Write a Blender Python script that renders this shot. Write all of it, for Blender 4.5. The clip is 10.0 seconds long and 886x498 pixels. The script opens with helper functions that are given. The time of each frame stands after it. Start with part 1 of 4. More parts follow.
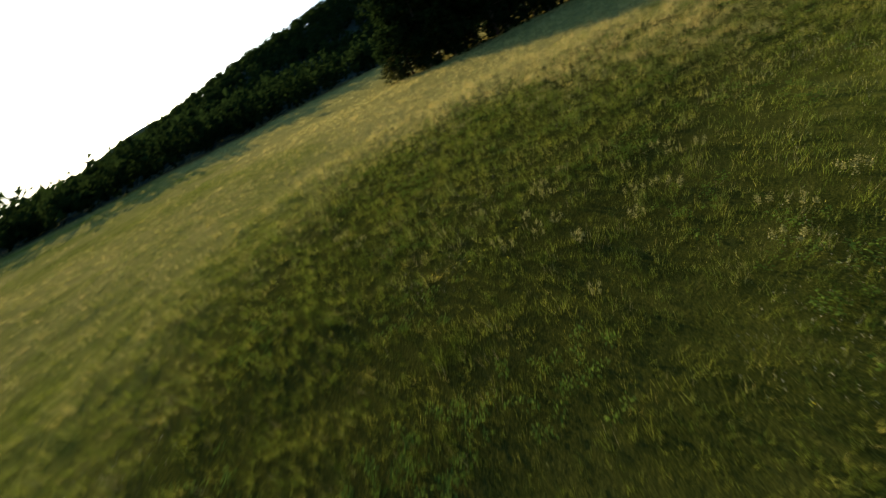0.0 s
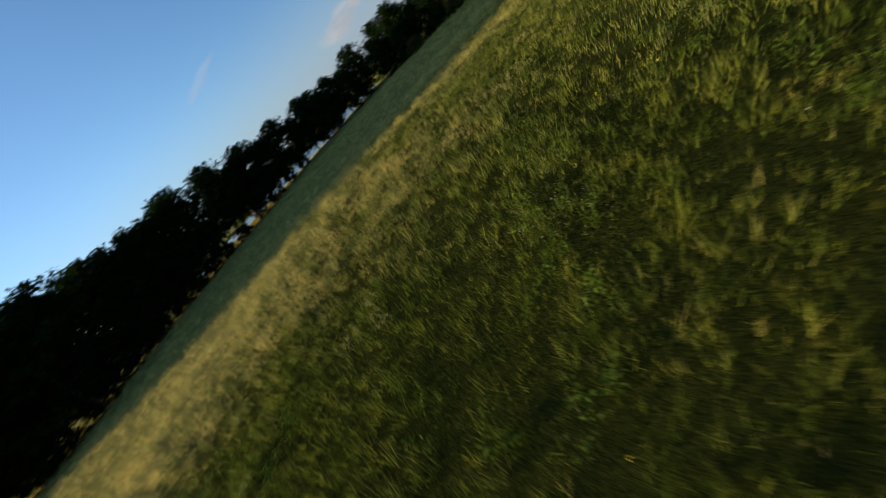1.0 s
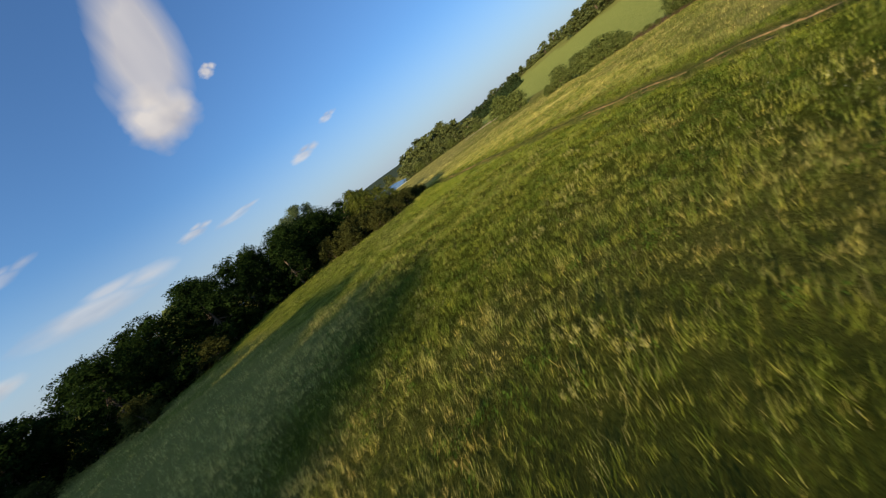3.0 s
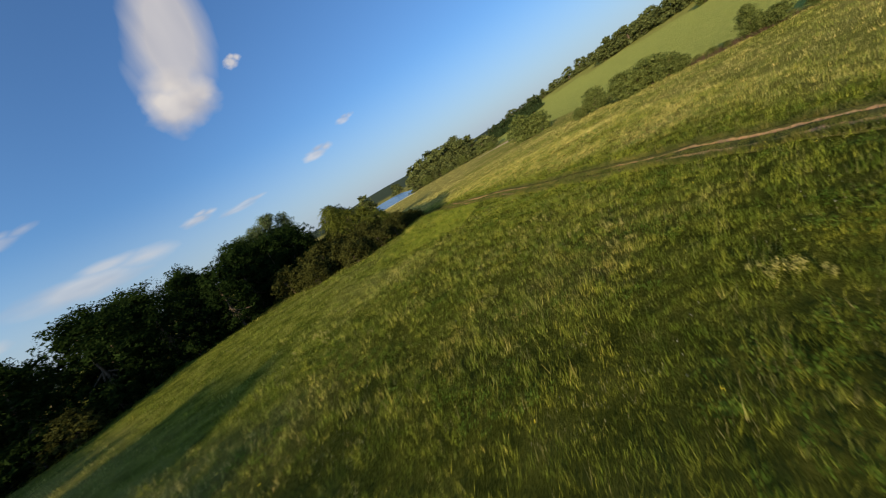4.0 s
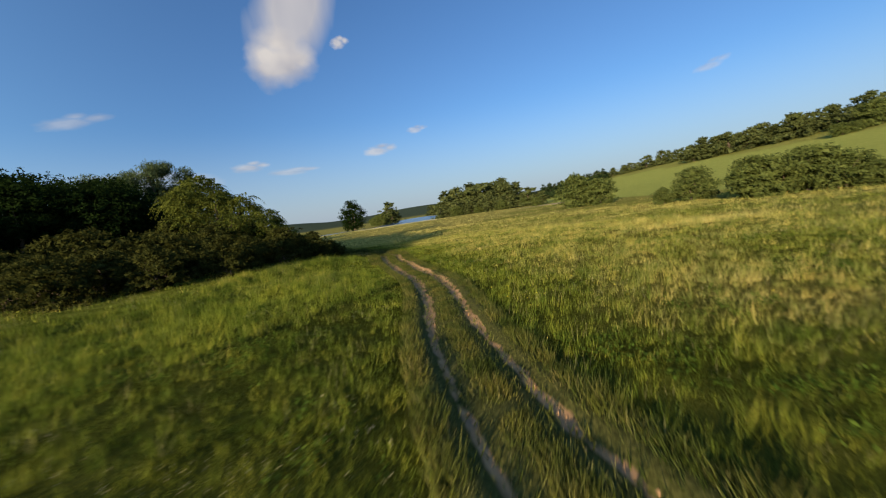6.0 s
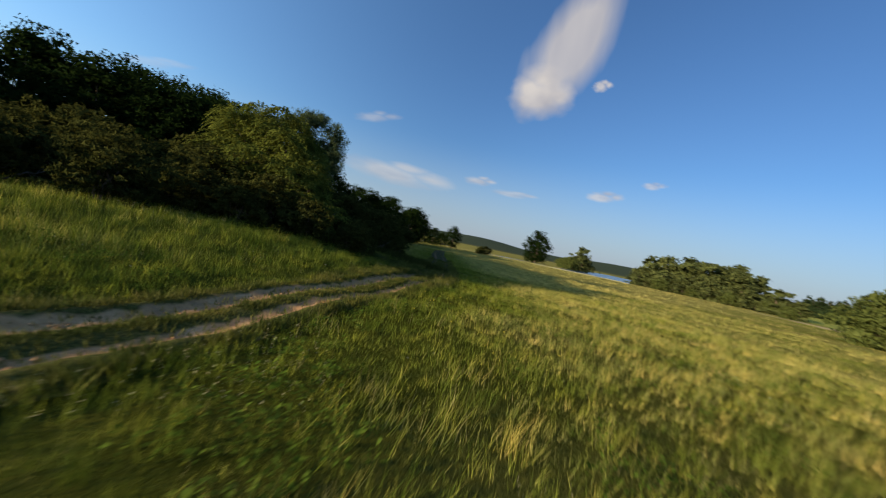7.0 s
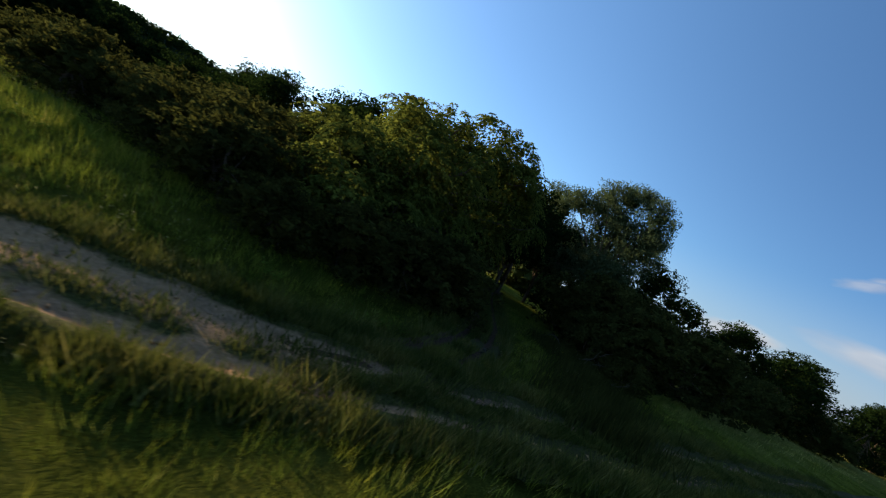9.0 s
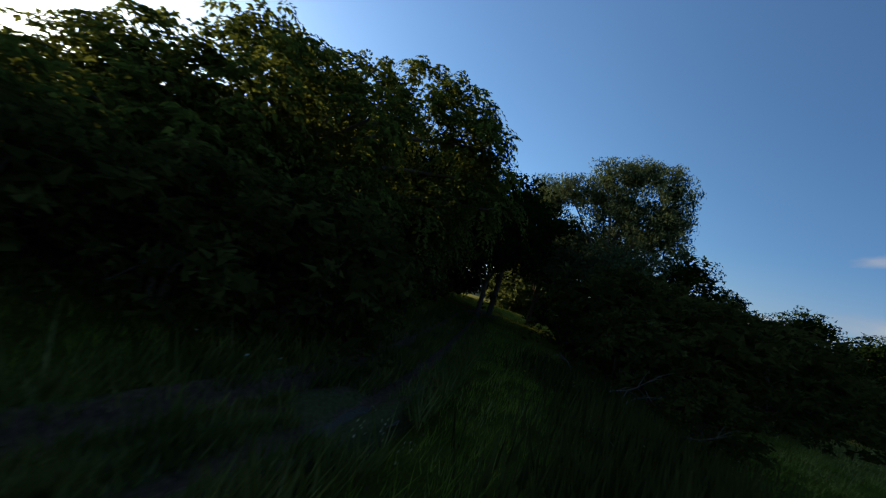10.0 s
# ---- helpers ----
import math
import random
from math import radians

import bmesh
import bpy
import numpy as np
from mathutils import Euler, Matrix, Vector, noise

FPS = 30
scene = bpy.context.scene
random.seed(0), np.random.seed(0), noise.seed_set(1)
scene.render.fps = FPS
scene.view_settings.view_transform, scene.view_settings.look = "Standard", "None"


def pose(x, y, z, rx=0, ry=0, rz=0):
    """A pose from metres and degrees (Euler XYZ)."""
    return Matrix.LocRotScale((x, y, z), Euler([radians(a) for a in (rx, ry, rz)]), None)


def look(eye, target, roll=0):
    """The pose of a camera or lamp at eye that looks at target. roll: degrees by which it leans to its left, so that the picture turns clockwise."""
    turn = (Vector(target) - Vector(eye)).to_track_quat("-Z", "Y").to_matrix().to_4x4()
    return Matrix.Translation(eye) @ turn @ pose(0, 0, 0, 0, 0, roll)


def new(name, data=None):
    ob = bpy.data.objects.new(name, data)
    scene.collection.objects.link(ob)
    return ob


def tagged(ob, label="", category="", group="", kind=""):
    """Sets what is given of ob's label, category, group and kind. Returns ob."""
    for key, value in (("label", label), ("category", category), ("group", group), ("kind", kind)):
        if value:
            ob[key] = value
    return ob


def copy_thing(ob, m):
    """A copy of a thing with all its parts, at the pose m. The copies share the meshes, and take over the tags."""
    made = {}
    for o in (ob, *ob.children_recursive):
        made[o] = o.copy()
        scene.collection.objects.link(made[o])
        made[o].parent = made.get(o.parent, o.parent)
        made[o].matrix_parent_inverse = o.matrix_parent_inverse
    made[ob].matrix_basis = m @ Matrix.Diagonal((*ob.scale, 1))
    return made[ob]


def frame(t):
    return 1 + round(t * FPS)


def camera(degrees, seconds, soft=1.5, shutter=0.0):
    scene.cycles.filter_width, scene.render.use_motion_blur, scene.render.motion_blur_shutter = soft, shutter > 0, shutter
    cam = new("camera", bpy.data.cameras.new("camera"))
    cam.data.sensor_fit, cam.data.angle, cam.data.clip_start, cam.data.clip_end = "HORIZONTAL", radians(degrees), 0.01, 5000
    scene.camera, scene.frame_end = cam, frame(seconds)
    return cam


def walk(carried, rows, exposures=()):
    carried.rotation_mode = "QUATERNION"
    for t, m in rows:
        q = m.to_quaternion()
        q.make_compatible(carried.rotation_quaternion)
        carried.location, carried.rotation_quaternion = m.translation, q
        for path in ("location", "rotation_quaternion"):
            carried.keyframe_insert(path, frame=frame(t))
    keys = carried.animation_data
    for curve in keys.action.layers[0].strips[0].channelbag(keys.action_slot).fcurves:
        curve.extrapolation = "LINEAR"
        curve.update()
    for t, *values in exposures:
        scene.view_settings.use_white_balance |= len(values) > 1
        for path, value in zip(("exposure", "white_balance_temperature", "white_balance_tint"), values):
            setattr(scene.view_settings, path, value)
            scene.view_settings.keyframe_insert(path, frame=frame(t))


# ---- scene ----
# ---- camera ----
cam = camera(98.5, 10.0, soft=1.2, shutter=0.15)
PATH = [
    (0, 44.97, -59.34, 9.73, 59.95, 23.22, 131.93),
    (0.2, 42.16, -62.17, 9.72, 59.62, 30.26, 119.79),
    (0.5, 39.29, -68.04, 8.1, 60.3, 38.42, 98.3),
    (0.7, 37.06, -71.01, 8.02, 60.14, 41.09, 83.9),
    (1, 30.34, -75.12, 7.23, 54.57, 43.27, 57.29),
    (1.5, 21.48, -77.05, 7.21, 55.52, 40.24, 28.45),
    (2, 12.1, -70.83, 5.85, 65.36, 39.22, 13.17),
    (2.5, 6.77, -63.15, 6.56, 71.56, 37.14, 10.23),
    (2.7, 5.33, -59.25, 7.17, 72.62, 36.83, 10.19),
    (3.8, 1.35, -36.06, 7.72, 77.1, 29.96, 13.01),
    (4, 1.1, -31.56, 7.56, 77.25, 29.37, 12.96),
    (4.5, 0.51, -20.45, 6.56, 77.4, 26.8, 12.18),
    (5, 0.46, -10.13, 5.35, 78.37, 23.16, 12.13),
    (5.5, 0.72, -0.1, 4.21, 80.88, 16.55, 13.87),
    (5.7, 0.92, 3.85, 3.77, 82.21, 12.89, 15.24),
    (6.8, 0.13, 31.95, 1.67, 87.78, -8.43, 41.45),
    (7, -1.38, 36.25, 1.75, 88.42, -11.7, 49.74),
    (7.5, -5.89, 44.89, 1.37, 89.14, -19.17, 72.57),
    (8, -10.07, 51.49, 1.37, 89.35, -25.98, 95.05),
    (8.5, -13.91, 55.97, 1.77, 88.16, -27.1, 107.69),
    (9, -18.75, 59.17, 1.5, 89.52, -25.62, 109.99),
    (9.5, -23.39, 60.29, 0.84, 91.88, -23.98, 110.72),
    (10, -29.16, 59.84, 0.65, 95.43, -16.91, 111.13),
]
walk(cam, [(t, pose(x, y, z, rx, ry, rz)) for t, x, y, z, rx, ry, rz in PATH],
     exposures=((0, 1.25), (0.6, 0.92), (1, 0.76), (1.5, 0.98), (2, 1.04), (2.5, 1.07), (4, 1.02), (5.5, 1.0), (7, 0.94), (7.6, 0.94), (8.5, 1.1), (9.3, 1.08), (10, 0.74)))

# ---- sky and sun ----
SUN_AZ, SUN_EL = -171.0, 12.3          # degrees from +y towards +x; above the horizon
world = bpy.data.worlds.new("sky")
scene.world = world
world.use_nodes = True
wn = world.node_tree
sky = wn.nodes.new("ShaderNodeTexSky")
sky.sky_type = 'NISHITA'
sky.sun_disc = False
sky.sun_elevation = radians(SUN_EL)
sky.sun_rotation = radians(SUN_AZ)
sky.air_density, sky.dust_density, sky.ozone_density = 1.0, 1.2, 3.6
wn.nodes["Background"].inputs["Strength"].default_value = 0.072
tint = wn.nodes.new("ShaderNodeMix")
tint.data_type, tint.blend_type = 'RGBA', 'MULTIPLY'
tint.inputs[0].default_value = 1.0
tint.inputs[7].default_value = (0.82, 1.0, 1.2, 1)
wn.links.new(sky.outputs[0], tint.inputs[6])
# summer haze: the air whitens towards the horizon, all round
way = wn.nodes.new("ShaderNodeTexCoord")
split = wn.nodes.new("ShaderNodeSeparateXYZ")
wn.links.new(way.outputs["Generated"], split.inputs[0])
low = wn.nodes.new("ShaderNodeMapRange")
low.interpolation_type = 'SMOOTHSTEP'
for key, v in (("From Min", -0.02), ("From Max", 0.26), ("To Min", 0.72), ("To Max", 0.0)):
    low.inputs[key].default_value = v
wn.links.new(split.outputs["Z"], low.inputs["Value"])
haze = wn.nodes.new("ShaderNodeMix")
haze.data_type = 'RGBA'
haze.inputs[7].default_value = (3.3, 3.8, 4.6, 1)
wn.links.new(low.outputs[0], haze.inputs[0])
# dusty air scatters forward: the whole sunward half of the sky is paler
SUN_WAY = Vector((math.sin(radians(SUN_AZ)) * math.cos(radians(SUN_EL)), math.cos(radians(SUN_AZ)) * math.cos(radians(SUN_EL)), math.sin(radians(SUN_EL))))
dot = wn.nodes.new("ShaderNodeVectorMath")
dot.operation = 'DOT_PRODUCT'
dot.inputs[1].default_value = SUN_WAY
wn.links.new(way.outputs["Generated"], dot.inputs[0])
near_sun = wn.nodes.new("ShaderNodeMapRange")
near_sun.interpolation_type = 'SMOOTHSTEP'
near_sun.inputs["From Min"].default_value, near_sun.inputs["From Max"].default_value = -0.5, 0.45
wn.links.new(dot.outputs["Value"], near_sun.inputs["Value"])
glare = wn.nodes.new("ShaderNodeMix")
glare.data_type, glare.blend_type = 'RGBA', 'MULTIPLY'
glare.inputs[7].default_value = (2.3, 2.1, 1.82, 1)
wn.links.new(near_sun.outputs[0], glare.inputs[0])
wn.links.new(tint.outputs[2], glare.inputs[6])
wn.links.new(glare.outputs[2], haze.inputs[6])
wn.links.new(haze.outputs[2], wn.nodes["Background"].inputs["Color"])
sun_data = bpy.data.lights.new("sun", 'SUN')
sun_data.energy, sun_data.angle, sun_data.color = 5.0, radians(0.6), (1.0, 0.78, 0.50)
sun = new("sun", sun_data)
sun.matrix_world = look(SUN_WAY * 50, (0, 0, 0))

# ---- materials ----
def material(name):
    m = bpy.data.materials.new(name)
    m.use_nodes = True
    nt = m.node_tree
    return m, nt, nt.nodes["Principled BSDF"], nt.nodes["Material Output"]


def node(nt, kind, links=(), **values):
    n = nt.nodes.new(kind)
    for key, v in values.items():
        if key == "op":
            n.operation = v
        elif key == "blend":
            n.blend_type = v
        elif key == "typed":
            n.data_type = v
        else:
            n.inputs[key.replace("_", " ")].default_value = v
    for slot, src in links:
        nt.links.new(src, n.inputs[slot])
    return n


def ramp(nt, src, stops):
    r = nt.nodes.new("ShaderNodeValToRGB")
    e = r.color_ramp.elements
    while len(e) < len(stops):
        e.new(0.5)
    for el, (pos, col) in zip(e, stops):
        el.position, el.color = pos, (*col, 1)
    nt.links.new(src, r.inputs[0])
    return r


def mix(nt, fac, a, b):
    n = nt.nodes.new("ShaderNodeMix")
    n.data_type = 'RGBA'
    if isinstance(fac, float):
        n.inputs[0].default_value = fac
    else:
        nt.links.new(fac, n.inputs[0])
    for i, v in ((6, a), (7, b)):
        if isinstance(v, tuple):
            n.inputs[i].default_value = (*v, 1)
        else:
            nt.links.new(v, n.inputs[i])
    return n.outputs[2]


def noise_at(nt, scale, detail=4.0, rough=0.55):
    geo = nt.nodes.new("ShaderNodeNewGeometry")
    n = node(nt, "ShaderNodeTexNoise", [("Vector", geo.outputs["Position"])], Scale=scale, Detail=detail, Roughness=rough)
    return n.outputs["Fac"]


def thin(nt, out, colour, share, rough=0.6, gloss=0.0):
    """A thin leaf: light is thrown back by one side and let through to the other."""
    d = node(nt, "ShaderNodeBsdfPrincipled", [("Base Color", colour)], Roughness=rough)
    d.inputs["Specular IOR Level"].default_value = gloss
    t = node(nt, "ShaderNodeBsdfTranslucent", [("Color", colour)])
    s = node(nt, "ShaderNodeMixShader", [(1, d.outputs[0]), (2, t.outputs[0])], Fac=share)
    nt.links.new(s.outputs[0], out.inputs[0])


def leaf_material(name, dark, mid, light, share=0.4):
    m, nt, bsdf, out = material(name)
    nt.nodes.remove(bsdf)
    geo = nt.nodes.new("ShaderNodeNewGeometry")
    col = ramp(nt, geo.outputs["Random Per Island"], [(0.0, dark), (0.55, mid), (1.0, light)]).outputs[0]
    big = ramp(nt, noise_at(nt, 0.9, 3.0), [(0.36, tuple(c * 0.6 for c in mid)), (0.5, mid), (0.66, tuple(c * 1.1 for c in light))]).outputs[0]
    thin(nt, out, mix(nt, 0.5, col, big), share)
    return m


def grass_material(name, greens, straws, share=0.32, straw_bias=0.0):
    m, nt, bsdf, out = material(name)
    nt.nodes.remove(bsdf)
    geo = nt.nodes.new("ShaderNodeNewGeometry")
    isl = geo.outputs["Random Per Island"]
    g = ramp(nt, isl, [(0.0, greens[0]), (0.5, greens[1]), (1.0, greens[2])]).outputs[0]
    s = ramp(nt, isl, [(0.0, straws[0]), (1.0, straws[1])]).outputs[0]
    att = nt.nodes.new("ShaderNodeAttribute")
    att.attribute_name = "dry"
    fine = noise_at(nt, 0.5, 3.0)
    add = node(nt, "ShaderNodeMath", [(0, att.outputs["Fac"]), (1, fine)], op='ADD')
    half = node(nt, "ShaderNodeMapRange", [("Value", isl)])
    half.inputs["To Min"].default_value, half.inputs["To Max"].default_value = 0.22, 0.78
    add2 = node(nt, "ShaderNodeMath", [(0, add.outputs[0]), (1, half.outputs[0])], op='ADD')
    fac = node(nt, "ShaderNodeMapRange", [("Value", add2.outputs[0])])
    fac.inputs["From Min"].default_value, fac.inputs["From Max"].default_value = 1.3 - straw_bias, 2.1 - straw_bias
    patch = ramp(nt, noise_at(nt, 0.9, 3.0), [(0.34, (0.48, 0.64, 0.5)), (0.49, (0.95, 1.04, 0.97)), (0.66, (1.36, 1.27, 1.12))]).outputs[0]
    both = node(nt, "ShaderNodeMix")
    both.data_type, both.blend_type = 'RGBA', 'MULTIPLY'
    both.inputs[0].default_value = 1.0
    nt.links.new(mix(nt, fac.outputs[0], g, s), both.inputs[6])
    nt.links.new(patch, both.inputs[7])
    thin(nt, out, both.outputs[2], share, 0.55, 0.03)
    return m


def bark_material(name, a, b):
    m, nt, bsdf, out = material(name)
    n = noise_at(nt, 9.0, 6.0, 0.7)
    nt.links.new(ramp(nt, n, [(0.3, a), (0.7, b)]).outputs[0], bsdf.inputs["Base Color"])
    bsdf.inputs["Roughness"].default_value = 0.9
    bsdf.inputs["Specular IOR Level"].default_value = 0.1
    bump = node(nt, "ShaderNodeBump", [("Height", n)], Strength=0.6, Distance=0.03)
    nt.links.new(bump.outputs[0], bsdf.inputs["Normal"])
    return m


BARK = bark_material("grey-brown bark", (0.05, 0.035, 0.025), (0.14, 0.11, 0.08))
# oak green taken well down: the crowns' own shade is put into the colour
LEAF_SHADED = leaf_material("oak leaves with shade in the colour", (0.006, 0.013, 0.0035), (0.011, 0.022, 0.0055), (0.021, 0.037, 0.009))
LEAF_SHRUB = leaf_material("olive shrub leaves", (0.021, 0.0255, 0.007), (0.040, 0.0445, 0.011), (0.071, 0.075, 0.020))
LEAF_SALLOW = leaf_material("sunlit sallow leaves", (0.0468, 0.0655, 0.0187), (0.0858, 0.109, 0.0281), (0.133, 0.156, 0.0468))
LEAF_ELM = leaf_material("fresh elm leaves", (0.042, 0.055, 0.0115), (0.09, 0.109, 0.0195), (0.17, 0.192, 0.034), 0.5)
LEAF_WILLOW = leaf_material("silvery willow leaves", (0.04, 0.06, 0.026), (0.066, 0.092, 0.04), (0.1, 0.13, 0.06))
LEAF_FAR = leaf_material("distant woodland leaves", (0.040, 0.052, 0.018), (0.068, 0.084, 0.027), (0.105, 0.12, 0.043), 0.3)
LEAF_DRY = leaf_material("russet dry twigs", (0.0558, 0.0372, 0.0248), (0.0868, 0.062, 0.0372), (0.124, 0.093, 0.0558), 0.3)
LEAF_PINE = leaf_material("dark conifer needles", (0.0093, 0.0186, 0.00868), (0.0186, 0.031, 0.0124), (0.031, 0.0465, 0.0186), 0.15)
GRASS = grass_material("meadow grass", ((0.066, 0.088, 0.0115), (0.136, 0.16, 0.019), (0.225, 0.24, 0.033)), ((0.37, 0.295, 0.085), (0.57, 0.46, 0.165)))
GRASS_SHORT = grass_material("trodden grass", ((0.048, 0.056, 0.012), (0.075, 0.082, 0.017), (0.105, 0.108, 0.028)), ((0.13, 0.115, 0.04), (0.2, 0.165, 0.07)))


def plain_thin(name, a, b, share=0.3):
    m, nt, bsdf, out = material(name)
    nt.nodes.remove(bsdf)
    geo = nt.nodes.new("ShaderNodeNewGeometry")
    thin(nt, out, ramp(nt, geo.outputs["Random Per Island"], [(0.0, a), (1.0, b)]).outputs[0], share)
    return m


FLOWER_WHITE = plain_thin("creamy white umbels", (0.4, 0.39, 0.27), (0.6, 0.58, 0.45))
FLOWER_YELLOW = plain_thin("yellow petals", (0.55, 0.45, 0.03), (0.7, 0.6, 0.06))
STEM = plain_thin("straw-coloured stems", (0.16, 0.165, 0.055), (0.28, 0.255, 0.10))
SEEDHEAD = plain_thin("pale seed heads", (0.229, 0.229, 0.106), (0.396, 0.37, 0.211))


def ground_material():
    m, nt, bsdf, out = material("meadow sward")
    big, mid, fine = noise_at(nt, 0.05, 4.0), noise_at(nt, 0.6, 4.0), noise_at(nt, 7.0, 5.0, 0.7)
    tuft = noise_at(nt, 22.0, 4.0, 0.75)
    both = node(nt, "ShaderNodeMath", [(0, mid), (1, tuft)], op='ADD')
    blend = node(nt, "ShaderNodeMath", [(0, both.outputs[0])], op='MULTIPLY')
    blend.inputs[1].default_value = 0.5
    meadow = ramp(nt, blend.outputs[0], [(0.38, (0.045, 0.058, 0.008)), (0.5, (0.105, 0.122, 0.0165)), (0.62, (0.18, 0.182, 0.031))]).outputs[0]
    straw = ramp(nt, fine, [(0.3, (0.145, 0.142, 0.032)), (0.7, (0.27, 0.232, 0.07))]).outputs[0]
    adry = nt.nodes.new("ShaderNodeAttribute")
    adry.attribute_name = "dry"
    both = node(nt, "ShaderNodeMath", [(0, big), (1, adry.outputs["Fac"])], op='ADD')
    fac = node(nt, "ShaderNodeMapRange", [("Value", both.outputs[0])])
    fac.inputs["From Min"].default_value, fac.inputs["From Max"].default_value = 0.65, 1.4
    col = mix(nt, fac.outputs[0], meadow, straw)
    # dark soil and thatch; the shade between the blades is in this colour too
    shaded_thatch = ramp(nt, noise_at(nt, 26.0, 4.0, 0.75), [(0.38, (0.008, 0.010, 0.0025)), (0.52, (0.026, 0.030, 0.006)), (0.66, (0.08, 0.08, 0.016))]).outputs[0]
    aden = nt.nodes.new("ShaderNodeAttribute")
    aden.attribute_name = "shaded_thatch"
    col = mix(nt, aden.outputs["Fac"], col, shaded_thatch)
    crop = ramp(nt, mid, [(0.3, (0.215, 0.24, 0.052)), (0.7, (0.29, 0.30, 0.075))]).outputs[0]
    att = nt.nodes.new("ShaderNodeAttribute")
    att.attribute_name = "crop"
    col = mix(nt, att.outputs["Fac"], col, crop)
    att2 = nt.nodes.new("ShaderNodeAttribute")
    att2.attribute_name = "wood"
    wood = ramp(nt, fine, [(0.3, (0.03, 0.042, 0.028)), (0.7, (0.05, 0.066, 0.045))]).outputs[0]
    col = mix(nt, att2.outputs["Fac"], col, wood)
    att3 = nt.nodes.new("ShaderNodeAttribute")
    att3.attribute_name = "sandy"
    sandy = ramp(nt, fine, [(0.3, (0.3, 0.23, 0.14)), (0.7, (0.46, 0.36, 0.22))]).outputs[0]
    col = mix(nt, att3.outputs["Fac"], col, sandy)
    nt.links.new(col, bsdf.inputs["Base Color"])
    bsdf.inputs["Roughness"].default_value = 0.95
    bsdf.inputs["Specular IOR Level"].default_value = 0.0
    hgt = node(nt, "ShaderNodeMath", [(0, mid), (1, fine)], op='ADD')
    bump = node(nt, "ShaderNodeBump", [("Height", hgt.outputs[0])], Strength=0.9, Distance=0.35)
    nt.links.new(bump.outputs[0], bsdf.inputs["Normal"])
    return m


def dirt_material(name, shade, deep_shade):
    m, nt, bsdf, out = material(name)
    a, b = noise_at(nt, 1.2, 5.0, 0.65), noise_at(nt, 14.0, 6.0, 0.7)
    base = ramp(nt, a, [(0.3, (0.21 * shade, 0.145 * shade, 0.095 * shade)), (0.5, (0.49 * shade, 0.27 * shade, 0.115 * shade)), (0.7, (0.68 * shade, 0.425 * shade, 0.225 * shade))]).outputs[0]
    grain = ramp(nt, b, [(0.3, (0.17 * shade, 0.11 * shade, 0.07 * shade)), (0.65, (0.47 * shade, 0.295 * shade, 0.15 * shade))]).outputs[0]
    # earth and turf take darker colours beneath the trees, as painted shade
    tree_shade = nt.nodes.new("ShaderNodeAttribute")
    tree_shade.attribute_name = "tree_shade"
    covered = ramp(nt, b, [(0.3, (0.06 * deep_shade, 0.038 * deep_shade, 0.022 * deep_shade)), (0.5, (0.145 * deep_shade, 0.088 * deep_shade, 0.054 * deep_shade)), (0.72, (0.3 * deep_shade, 0.19 * deep_shade, 0.12 * deep_shade))]).outputs[0]
    dirt = mix(nt, tree_shade.outputs["Fac"], mix(nt, 0.4, base, grain), covered)
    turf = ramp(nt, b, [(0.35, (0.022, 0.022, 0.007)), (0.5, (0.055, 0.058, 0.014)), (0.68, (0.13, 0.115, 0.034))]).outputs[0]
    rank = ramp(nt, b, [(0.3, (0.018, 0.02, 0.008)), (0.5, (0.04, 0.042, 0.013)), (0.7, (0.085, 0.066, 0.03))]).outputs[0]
    turf = mix(nt, tree_shade.outputs["Fac"], turf, rank)
    att = nt.nodes.new("ShaderNodeAttribute")
    att.attribute_name = "turf"
    edge = node(nt, "ShaderNodeMath", [(0, att.outputs["Fac"]), (1, a)], op='ADD')
    fac = node(nt, "ShaderNodeMapRange", [("Value", edge.outputs[0])])
    fac.inputs["From Min"].default_value, fac.inputs["From Max"].default_value = 0.85, 1.15
    nt.links.new(mix(nt, fac.outputs[0], dirt, turf), bsdf.inputs["Base Color"])
    bsdf.inputs["Roughness"].default_value = 0.95
    bsdf.inputs["Specular IOR Level"].default_value = 0.04
    hgt = node(nt, "ShaderNodeMath", [(0, a), (1, b)], op='ADD')
    bump = node(nt, "ShaderNodeBump", [("Height", hgt.outputs[0])], Strength=0.4, Distance=0.04)
    nt.links.new(bump.outputs[0], bsdf.inputs["Normal"])
    return m


def water_material(name, colour, rough):
    m, nt, bsdf, out = material(name)
    bsdf.inputs["Base Color"].default_value = (*colour, 1)
    bsdf.inputs["Roughness"].default_value = rough
    bsdf.inputs["IOR"].default_value = 1.33
    bump = node(nt, "ShaderNodeBump", [("Height", noise_at(nt, 0.8, 4.0))], Strength=0.15, Distance=0.05)
    nt.links.new(bump.outputs[0], bsdf.inputs["Normal"])
    return m


# the side path's earth is the track's dirt darkened: tree shade painted in
GROUND, DIRT, DIRT_SHADED = ground_material(), dirt_material("dry pinkish dirt", 0.82, 1.0), dirt_material("trodden earth with shade in the colour", 0.2, 0.38)
WATER = water_material("lake water", (0.03, 0.07, 0.12), 0.22)
PUDDLE = water_material("muddy puddle water", (0.06, 0.05, 0.04), 0.03)


